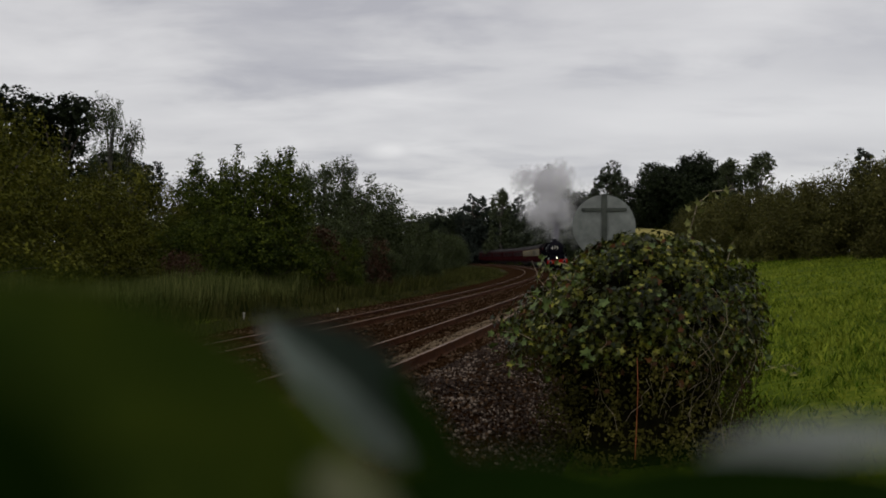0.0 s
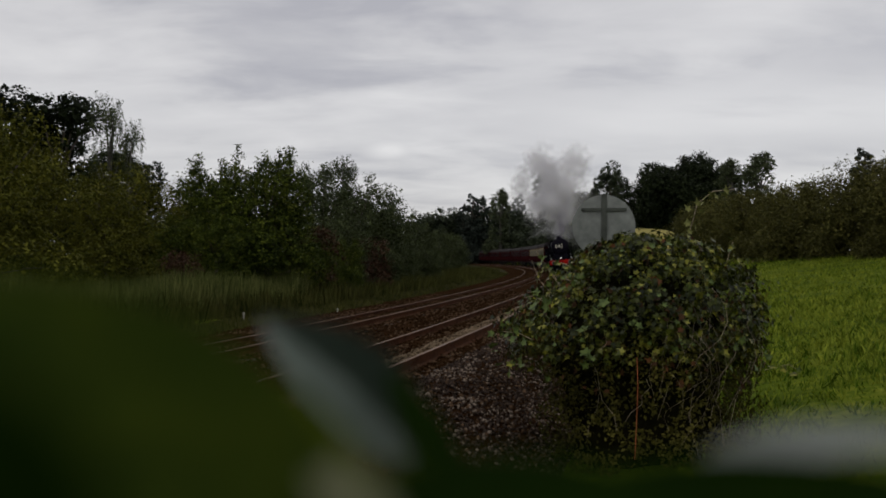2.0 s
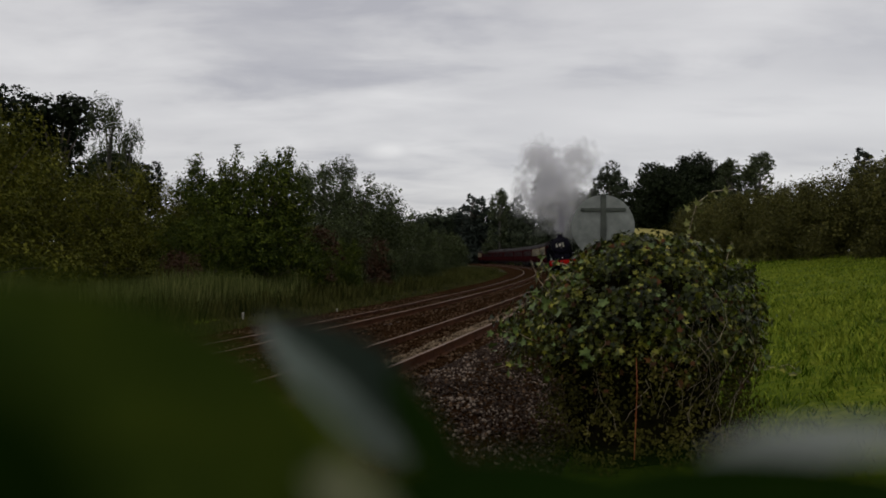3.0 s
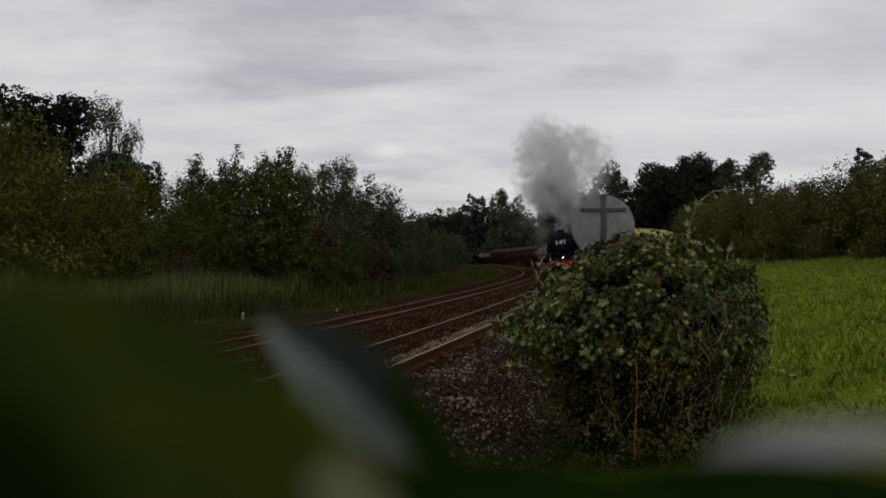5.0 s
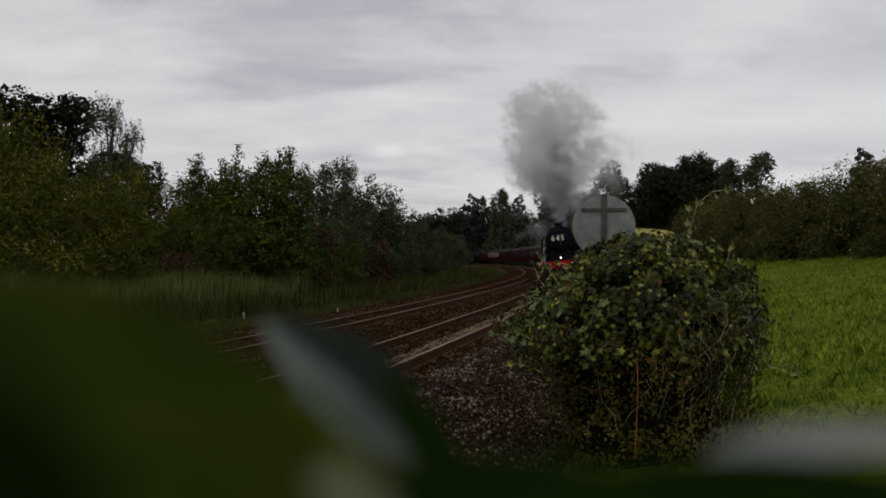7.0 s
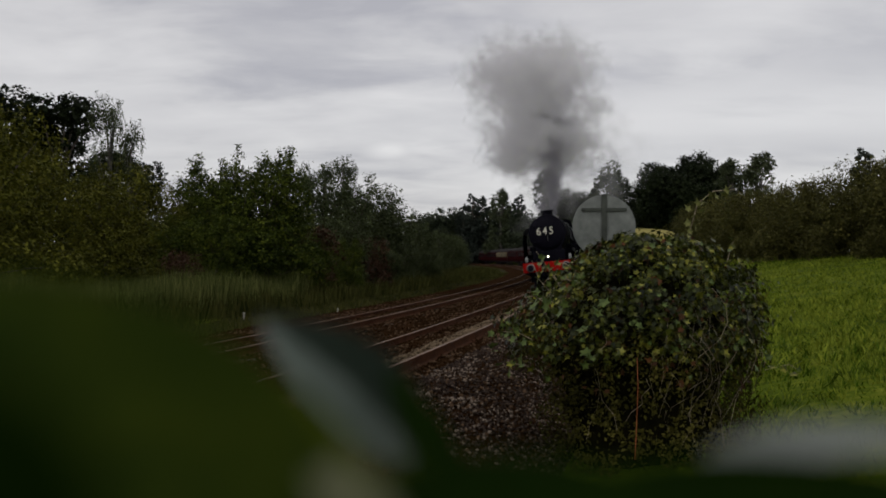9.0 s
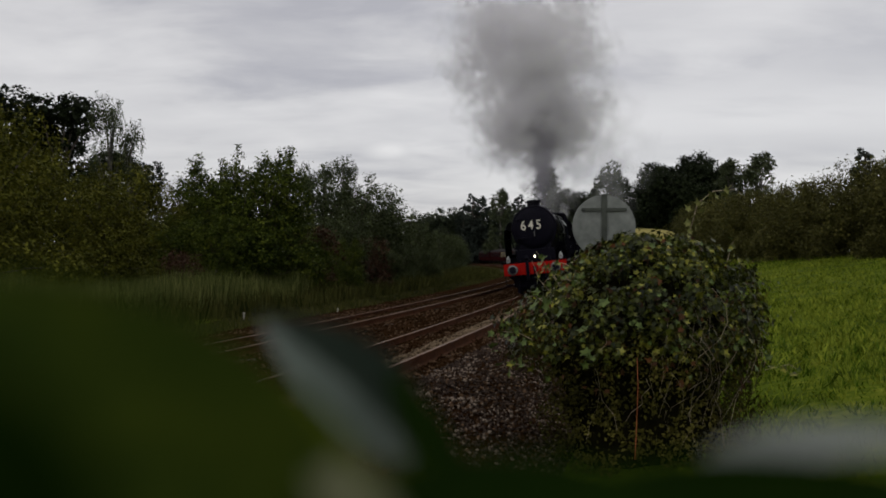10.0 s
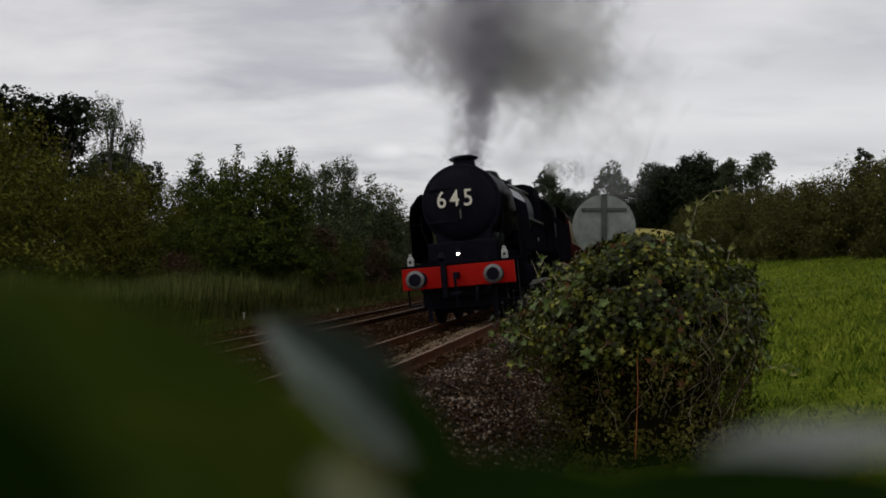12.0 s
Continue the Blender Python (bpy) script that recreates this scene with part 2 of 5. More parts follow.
M_SMOKE = vapour("smoke_flecks", (0.96, 0.94, 0.99), 0.080)
M_SMOKEDARK = vapour("dark_smoke_flecks", (0.56, 0.54, 0.59), 0.125)
M_THIN = vapour("thin_smoke_flecks", (0.975, 0.955, 1.0), 0.125)
M_STEM = vapour("dense_smoke_flecks", (0.40, 0.385, 0.43), 0.18)
M_WISP = vapour("wispy_smoke_flecks", (0.88, 0.865, 0.88), 0.085)
M_STEAM = vapour("steam_flecks", (0.94, 0.94, 0.95), 0.13)
M_STUBBLE = material("stubble_field", (0.17, 0.145, 0.04), (0.30, 0.26, 0.08), scale=1.0, rough=0.95, bump=0.3, spec=0.1)
# near-black colour that stands for shade deep inside the ivy
M_BUSHSHADE = material("bush_shade", (0.004, 0.004, 0.002), (0.016, 0.014, 0.006), scale=12, rough=1.0, bump=0.9, spec=0.0)

# ------------------------------------------------------------------ mesh helpers


def part(name, bm, mat, parent=None, label="", smooth=False):
    """Links a bmesh as one mesh object under its thing."""
    me = bpy.data.meshes.new(name)
    bm.to_mesh(me)
    bm.free()
    if smooth:
        me.shade_smooth()
    me.materials.append(mat)
    ob = new(name, me)
    ob.parent = parent
    if label:
        tagged(ob, label)
    return ob


def soup(name, verts, faces, mat, parent=None):
    """One mesh from arrays of corners and faces (all of one size)."""
    verts = np.asarray(verts, dtype=np.float32).reshape(-1, 3)
    faces = np.asarray(faces, dtype=np.int32)
    k = faces.shape[1]
    me = bpy.data.meshes.new(name)
    me.vertices.add(len(verts))
    me.vertices.foreach_set("co", verts.ravel())
    me.loops.add(faces.size)
    me.loops.foreach_set("vertex_index", faces.ravel())
    me.polygons.add(len(faces))
    me.polygons.foreach_set("loop_start", np.arange(0, faces.size, k, dtype=np.int32))
    me.update(calc_edges=True)
    me.validate()
    me.materials.append(mat)
    ob = new(name, me)
    ob.parent = parent
    return ob


def thing(name, m=None, label="", category="", group="", kind=""):
    ob = new(name)
    ob.empty_display_size = 0.2
    if m is not None:
        ob.matrix_basis = m
    return tagged(ob, label, category, group, kind)


def box(bm, x0, x1, y0, y1, z0, z1, bevel=0.0):
    m = Matrix.LocRotScale(((x0 + x1) / 2, (y0 + y1) / 2, (z0 + z1) / 2), None, (x1 - x0, y1 - y0, z1 - z0))
    r = bmesh.ops.create_cube(bm, size=1.0, matrix=m)
    if bevel:
        edges = list({e for v in r["verts"] for e in v.link_edges})
        bmesh.ops.bevel(bm, geom=edges, offset=bevel, segments=2, affect="EDGES", profile=0.6)
    return bm


def lathe(bm, profile, segments=32, m=Matrix(), ends=True):
    """Turns a profile of (radius, height) round the local z axis."""
    rings = []
    for r, z in profile:
        rings.append([bm.verts.new(m @ Vector((r * math.cos(k * math.tau / segments), r * math.sin(k * math.tau / segments), z)))
                      for k in range(segments)])
    for a, b in zip(rings, rings[1:]):
        for k in range(segments):
            bm.faces.new((a[k], a[(k + 1) % segments], b[(k + 1) % segments], b[k]))
    if ends:
        bm.faces.new(rings[0][::-1])
        bm.faces.new(rings[-1])
    bmesh.ops.recalc_face_normals(bm, faces=bm.faces[:])
    return bm


def tube(bm, points, radii, segments=7):
    """A tapered tube through points."""
    pts = [Vector(p) for p in points]
    rings = []
    for i, p in enumerate(pts):
        d = (pts[min(i + 1, len(pts) - 1)] - pts[max(i - 1, 0)]).normalized()
        u = d.orthogonal().normalized()
        v = d.cross(u)
        rings.append([bm.verts.new(p + radii[i] * (u * math.cos(k * math.tau / segments) + v * math.sin(k * math.tau / segments)))
                      for k in range(segments)])
    for a, b in zip(rings, rings[1:]):
        for k in range(segments):
            j = (k + 1) % segments
            best = min(range(segments), key=lambda s: (b[s].co - a[0].co).length) if k == 0 else best
            bm.faces.new((a[k], a[j], b[(j + best) % segments], b[(k + best) % segments]))
    bm.faces.new(rings[0][::-1])
    bm.faces.new(rings[-1])
    bmesh.ops.recalc_face_normals(bm, faces=bm.faces[:])
    return bm


def fresh():
    return bmesh.new()


ALONG_Y = Matrix.Rotation(radians(-90), 4, "X")     # local z to +y
ALONG_X = Matrix.Rotation(radians(90), 4, "Y")      # local z to +x

# ------------------------------------------------------------------ the line of the railway
CX, CY, RAD = -703.12, 172.97, 720.0
CANT = 5.2
TRACK_GAP, FAR_DROP = 3.4, 0.10


def on_line(u, o=0.0):
    """Place on the curve: u metres along it (away), o metres to its outer side."""
    a = u / RAD
    return CX + (RAD + o) * math.cos(a), CY + (RAD + o) * math.sin(a)


def u_at(y):
    return RAD * math.asin((y - CY) / RAD)


def line_pose(u, o=0.0, z=0.0, cant=CANT):
    x, y = on_line(u, o)
    return pose(x, y, z, 0, -cant, math.degrees(u / RAD))


def off_line(x, y):
    return np.hypot(np.asarray(x) - CX, np.asarray(y) - CY) - RAD


def ground_z(o, y=0.0):
    """Height of the land by its distance from the near track's middle; the field's crest nears the line farther on."""
    o = np.asarray(o, float)
    crest = np.interp(y, [45, 105, 165], [21.0, 13.0, 10.0])
    o = np.where(o > 4.3, 4.3 + (o - 4.3) * 18.2 / (crest - 4.3), o)
    return np.interp(o, [-400, -60, -20, -9.5, -7.2, -6.0, 1.5, 2.9, 4.3, 8, 14, 22.5, 26, 60, 400],
                     [2.0, 0.8, 0.1, -0.22, -0.34, -0.52, -0.34, -0.64, -0.52, -0.02, 0.84, 1.72, 1.76, 1.8, 2.4])


def bed_z(o):
    return np.interp(o, [-7.0, -6.0, -5.2, -2.0, -1.6, 1.7, 2.0, 3.3], [-0.40, -0.36, -0.32, -0.13, -0.26, 0.0, -0.06, -0.62])


def land():
    xs = np.concatenate([-np.geomspace(2500, 40, 14), np.arange(-36, 44, 0.8), np.geomspace(46, 2500, 16)])
    ys = np.concatenate([[-900, -300, -120, -60, -30, -15], np.arange(-10, 70, 1.0), np.arange(70, 320, 5.0), np.geomspace(330, 3500, 10)])
    gx, gy = np.meshgrid(xs, ys)
    o = off_line(gx, gy)
    gz = ground_z(o, gy)
    wob = np.array([noise.noise(Vector((a * 0.22, b * 0.22, 3.1))) for a, b in zip(gx.ravel(), gy.ravel())]).reshape(gx.shape)
    gz = gz + wob * np.where((o > -6.5) & (o < 3.2), 0.02, 0.10)
    w = len(xs)
    idx = np.arange(len(ys) * w).reshape(len(ys), w)
    faces = np.stack([idx[:-1, :-1], idx[:-1, 1:], idx[1:, 1:], idx[1:, :-1]], -1).reshape(-1, 4)
    ob = soup("ground", np.stack([gx, gy, gz], -1), faces, M_GRASS)
    ob.data.shade_smooth()
    tagged(ob, "grassy ground sloping up from the railway to a field", "ground", kind="structure")


def verge():
    us = np.arange(u_at(-30), u_at(340), 3.0)
    os_ = np.array([-34.0, -28, -22, -17, -13, -10.5, -9, -8, -7.2, -6.5])
    gu, go = np.meshgrid(us, os_, indexing="ij")
    gx, gy = CX + (RAD + go) * np.cos(gu / RAD), CY + (RAD + go) * np.sin(gu / RAD)
    n = len(os_)
    idx = np.arange(len(us) * n).reshape(len(us), n)
    faces = np.stack([idx[:-1, :-1], idx[:-1, 1:], idx[1:, 1:], idx[1:, :-1]], -1).reshape(-1, 4)
    ob = soup("verge", np.stack([gx, gy, ground_z(go) + 0.05], -1), faces, M_VERGE)
    ob.data.shade_smooth()
    tagged(ob, "rough dull earth and dead grass beside the far track", "verge", kind="structure")


def ballast_bed():
    us = np.concatenate([np.arange(u_at(-30), u_at(60), 0.7), np.arange(u_at(60), u_at(330), 4.0)])
    os_ = np.array([-7.0, -6.5, -6.0, -5.6, -5.2, -4.6, -4, -3.4, -2.8, -2.2, -1.6, -1, -0.4, 0.2, 0.8, 1.3, 1.7, 2.0, 2.4, 2.8, 3.3])
    gu, go = np.meshgrid(us, os_, indexing="ij")
    gx, gy = CX + (RAD + go) * np.cos(gu / RAD), CY + (RAD + go) * np.sin(gu / RAD)
    rng = np.random.default_rng(5)
    gz = bed_z(go) - 0.012 + rng.normal(0, 0.012, gx.shape)
    n = len(os_)
    idx = np.arange(len(us) * n).reshape(len(us), n)
    faces = np.stack([idx[:-1, :-1], idx[:-1, 1:], idx[1:, 1:], idx[1:, :-1]], -1).reshape(-1, 4)
    ob = soup("ballast_bed", np.stack([gx, gy, gz], -1), faces, M_BALLAST)
    tagged(ob, "brown stone ballast bed under two curving tracks", "ballast", kind="structure")


def stones(name, n, u0, u1, o0, o1, size, mat, seed, label, lift=0.0):
    """Loose angular stones strewn over the bed as one sheet of stuff."""
    rng = np.random.default_rng(seed)
    shapes = np.array([[1, 0, 0], [-0.8, 0.5, 0], [-0.4, -0.9, 0.1], [0.2, 0.8, 0.2], [0.1, 0.0, 0.9], [0, 0, -0.6]])
    tris = np.array([[0, 3, 4], [3, 1, 4], [1, 2, 4], [2, 0, 4], [0, 2, 5], [3, 0, 5], [1, 3, 5], [2, 1, 5]])
    u = u0 + (u1 - u0) * rng.random(n) ** 1.6
    o = rng.uniform(o0, o1, n)
    x, y = CX + (RAD + o) * np.cos(u / RAD), CY + (RAD + o) * np.sin(u / RAD)
    z = bed_z(o) - 0.004 + lift
    s = size * rng.uniform(0.6, 1.5, n)
    ang, tilt = rng.uniform(0, math.tau, n), rng.uniform(-0.8, 0.8, n)
    v = shapes[None] * s[:, None, None] * rng.uniform(0.7, 1.3, (n, 6, 3))
    ct, st = np.cos(tilt)[:, None], np.sin(tilt)[:, None]
    v = np.stack([v[..., 0] * ct - v[..., 2] * st, v[..., 1], v[..., 0] * st + v[..., 2] * ct], -1)
    ca, sa = np.cos(ang)[:, None], np.sin(ang)[:, None]
    v = np.stack([v[..., 0] * ca - v[..., 1] * sa, v[..., 0] * sa + v[..., 1] * ca, v[..., 2]], -1)
    v += np.stack([x, y, z], -1)[:, None]
    faces = (np.arange(n)[:, None, None] * 6 + tris[None]).reshape(-1, 3)
    ob = soup(name, v, faces, mat)
    tagged(ob, label, "ballast", kind="stuff")


RAIL_PROFILE = [(-0.075, -0.159), (0.075, -0.159), (0.075, -0.148), (0.012, -0.128), (0.010, -0.045), (0.036, -0.034),
                (0.036, -0.004), (-0.036, -0.004), (-0.036, -0.034), (-0.010, -0.045), (-0.012, -0.128), (-0.075, -0.148)]


def track(o_mid, z_mid, label):
    tr = thing("railway_track", line_pose(u_at(8), o_mid, z_mid, 0), label, "railway track", group="railway tracks", kind="structure")
    inv = tr.matrix_basis.inverted()
    us = np.concatenate([np.arange(u_at(-25), u_at(90), 1.5), np.arange(u_at(90), u_at(325), 3.0)])
    for side in (-0.7535, 0.7535):
        bm, bt = fresh(), fresh()
        prev, tprev = None, None
        for u in us:
            m = inv @ line_pose(u, o_mid, z_mid)
            ring = [bm.verts.new(m @ Vector((side + a, 0, b))) for a, b in RAIL_PROFILE]
            top = [bt.verts.new(m @ Vector((side + a, 0, b))) for a, b in ((-0.034, -0.004), (-0.028, 0.0), (0.028, 0.0), (0.034, -0.004))]
            if prev:
                k = len(ring)
                for i in range(k):
                    bm.faces.new((prev[i], prev[(i + 1) % k], ring[(i + 1) % k], ring[i]))
                for i in range(3):
                    bt.faces.new((tprev[i], tprev[i + 1], top[i + 1], top[i]))
            prev, tprev = ring, top
        bmesh.ops.recalc_face_normals(bm, faces=bm.faces[:])
        rail = part("rail", bm, M_RAIL, tr)
        part("running_surface", bt, M_RAILTOP, rail, "worn steel rail head")
    bm = fresh()
    box(bm, -1.25, 1.25, -0.125, 0.125, -0.36, -0.165, 0.02)
    first = None
    for k in range(150):
        u = u_at(4) + 0.68 * k
        m = inv @ line_pose(u, o_mid, z_mid)
        if first is None:
            first = part("sleeper", bm, M_SLEEPER, tr)
            first.matrix_basis = m
        else:
            ob = new("sleeper", first.data)
            ob.parent = tr
            ob.matrix_basis = m


# ------------------------------------------------------------------ plants


def kites(rng, centres, normals, size, aspect=0.62, fold=0.18):
    """Folded four-cornered leaves, one at each centre, facing about its normal."""
    n = len(centres)
    nrm = normals / np.maximum(np.linalg.norm(normals, axis=1, keepdims=True), 1e-6)
    t = rng.normal(size=(n, 3))
    t -= (t * nrm).sum(1, keepdims=True) * nrm
    t /= np.maximum(np.linalg.norm(t, axis=1, keepdims=True), 1e-6)
    b = np.cross(nrm, t)
    s = (size * rng.uniform(0.6, 1.4, n))[:, None]
    v = np.stack([centres - t * s * 0.5, centres + b * s * aspect * 0.5 + nrm * s * fold, centres + t * s * 0.5,
                  centres - b * s * aspect * 0.5 + nrm * s * fold], 1)
    idx = np.arange(n)[:, None] * 4
    faces = np.concatenate([idx + [0, 1, 2], idx + [0, 2, 3]])
    return v.reshape(-1, 3), faces


def lobed(rng, centres, normals, size):
    """Five-pointed leaves, one at each centre, facing about its normal."""
    n = len(centres)
    nrm = normals / np.maximum(np.linalg.norm(normals, axis=1, keepdims=True), 1e-6)
    t = rng.normal(size=(n, 3)) * 0.7 + [0, 0, -0.8]
    t -= (t * nrm).sum(1, keepdims=True) * nrm
    t /= np.maximum(np.linalg.norm(t, axis=1, keepdims=True), 1e-6)
    b = np.cross(nrm, t)
    s = (size * rng.uniform(0.55, 1.5, n))[:, None]
    shape = [(0, -0.02, -0.04), (-0.42, 0.0, 0.0), (-0.40, 0.40, 0.06), (-0.14, 0.26, 0.03), (0.04, 0.58, 0.10), (0.12, 0.17, 0.02), (0.66, 0.0, -0.08),
             (0.12, -0.17, 0.02), (0.04, -0.58, 0.10), (-0.14, -0.26, 0.03), (-0.40, -0.40, 0.06)]
    v = np.stack([centres + t * s * a + b * s * c + nrm * s * d for a, c, d in shape], 1)
    k = len(shape)
    i = np.arange(n)[:, None] * k
    faces = np.concatenate([i + [0, j, j + 1 if j < k - 1 else 1] for j in range(1, k)])
    return v.reshape(-1, 3), faces


def crown_points(rng, lobes, n, hollow=0.55, droop=0.0):
    """Leaf places in small clumps on and inside a set of lobes."""
    lobes = np.asarray(lobes)
    area = lobes[:, 3] * lobes[:, 5] * np.where(lobes[:, 5] > 1.8 * lobes[:, 3], 1.6, 1.0)
    pick = rng.choice(len(lobes), size=max(1, n // 9), p=area / area.sum())
    d = rng.normal(size=(len(pick), 3))
    d /= np.linalg.norm(d, axis=1, keepdims=True)
    r = hollow + (1.06 - hollow) * rng.random(len(pick)) ** 0.6
    c = lobes[pick, :3] + d * lobes[pick, 3:6] * r[:, None]
    spread = lobes[pick, 3].mean() * 0.13
    k = rng.integers(0, len(c), n)
    p = c[k] + rng.normal(size=(n, 3)) * spread * [1, 1, 0.8]
    if droop:
        p[:, 2] -= droop * rng.random(n) ** 2
    nrm = d[k] * 0.7 + rng.normal(size=(n, 3)) * 0.6 + [0, 0, 0.5]
    return p, nrm


def lobes_for(kind, rng, h, w):
    out = []
    if kind == "shrub":
        for k in range(24):
            zf = rng.uniform(0.04, 0.86)
            reach = w * 0.5 * math.sqrt(max(0.05, 1 - (zf * 1.02 - 0.30) ** 2 / 0.60)) * 0.72
            a = rng.uniform(0, math.tau)
            q = reach * math.sqrt(rng.random())
            s = w * rng.uniform(0.15, 0.26)
            out.append((q * math.cos(a), q * math.sin(a), zf * h, s, s, s * rng.uniform(0.7, 1.1)))
        for k in range(11):
            q, a = w * 0.30 * math.sqrt(rng.random()), rng.uniform(0, math.tau)
            out.append((q * math.cos(a), q * math.sin(a), h * rng.uniform(0.80, 0.93), w * 0.035, w * 0.035, h * rng.uniform(0.10, 0.16)))
    elif kind == "broad":
        for k in range(30):
            zf = rng.uniform(0.26, 0.9)
            reach = w * 0.5 * math.sqrt(max(0.04, 1 - ((zf - 0.58) / 0.42) ** 2)) * 0.75
            a = rng.uniform(0, math.tau)
            q = reach * math.sqrt(rng.random())
            s = w * rng.uniform(0.13, 0.22)
            out.append((q * math.cos(a), q * math.sin(a), zf * h, s, s, s * rng.uniform(0.6, 0.95)))
    elif kind == "poplar":
        for k in range(16):
            zf = 0.12 + 0.85 * (k + rng.random()) / 16
            reach = w * 0.22 * math.sin(min(1, zf * 1.02) * math.pi) ** 0.5
            a = rng.uniform(0, math.tau)
            s = w * rng.uniform(0.20, 0.32) * (1.1 - 0.55 * zf)
            out.append((reach * math.cos(a), reach * math.sin(a), zf * h, s, s, s * 1.8))
    elif kind == "birch":
        for k in range(38):
            zf = rng.uniform(0.18, 0.97)
            reach = w * 0.5 * (1.1 - zf) ** 0.6
            a = rng.uniform(0, math.tau)
            q = reach * math.sqrt(rng.random())
            s = w * rng.uniform(0.09, 0.16)
            out.append((q * math.cos(a), q * math.sin(a), zf * h, s, s, s * 1.3))
    elif kind == "conifer":
        for k in range(26):
            zf = 0.10 + 0.88 * (k + rng.random()) / 26
            reach = w * 0.42 * (1 - zf) ** 0.7
            for j in range(3):
                a = rng.uniform(0, math.tau)
                s = w * (0.05 + 0.15 * (1 - zf))
                out.append((reach * math.cos(a), reach * math.sin(a), zf * h, s, s, s * 0.8))
    return out


def plant(name, kind, seed, h, w, n, leaf, mat, bark, label, category, droop=0.0, hollow=0.5, density=1.0):
    """A tree or shrub of trunk, limbs and a leafy crown, h high and w wide, standing at the origin."""
    rng = np.random.default_rng(seed)
    lobes = lobes_for(kind, rng, h, w)
    n, leaf = int(n * density), leaf * 1.12
    tr = thing(name, None, label, category)
    bm = fresh()
    r0 = 0.018 * h + 0.03
    top = 0.9 if kind in ("poplar", "birch", "conifer") else 0.62
    bend = rng.normal(0, 0.03 * h, 2)
    spine = [Vector((bend[0] * f * f, bend[1] * f * f, f * h * top - 0.25 * (f == 0))) for f in (0, 0.2, 0.45, 0.7, 1.0)]
    tube(bm, spine, [r0 * 1.25, r0, r0 * 0.75, r0 * 0.5, r0 * 0.15], 8)
    trunk = part("trunk", bm, bark, tr, smooth=True)
    bm = fresh()
    for i in range(0, len(lobes), 2):
        c = Vector(lobes[i][:3])
        f = min(0.95, max(0.08, (c.z / (h * top)) * 0.62))
        a = Vector((bend[0] * f * f, bend[1] * f * f, f * h * top))
        mid = a.lerp(c, 0.5) + Vector((0, 0, 0.06 * h * rng.uniform(-0.3, 1)))
        tube(bm, [a, mid, c], [r0 * 0.4, r0 * 0.25, r0 * 0.06], 5)
    part("branchwork", bm, bark, tr)
    p, nrm = crown_points(rng, lobes, n, hollow, droop)
    p[:, 2] = np.maximum(p[:, 2], 0.05)
    v, f = kites(rng, p, nrm, leaf)
    soup("crown", v, f, mat, tr)
    return tr


def stand(proto, x, y, s=1.0, turn=0.0, first=False, sz=None, label=""):
    z = float(ground_z(off_line(x, y), y)) - (0.55 if "hedge" in proto.name or "bramble" in proto.name else 0.12)
    m = pose(x, y, z, 0, 0, turn) @ Matrix.Diagonal((s, s, sz or s, 1))
    if first:
        proto.matrix_basis = m
        ob = proto
    else:
        made = copy_thing(proto, pose(0, 0, 0))
        made.matrix_basis = m
        ob = made
    if label:
        tagged(ob, label)
    return ob


def row_of(proto, places, group=""):
    """Puts the first plant of a kind and its copies at (x, y, scale, turn[, height scale])."""
    if group:
        tagged(proto, group=group)
    for k, (x, y, s, turn, *rest) in list(enumerate(places))[::-1]:
        stand(proto, x, y, s, turn, first=(k == 0), sz=rest[0] if rest else None)


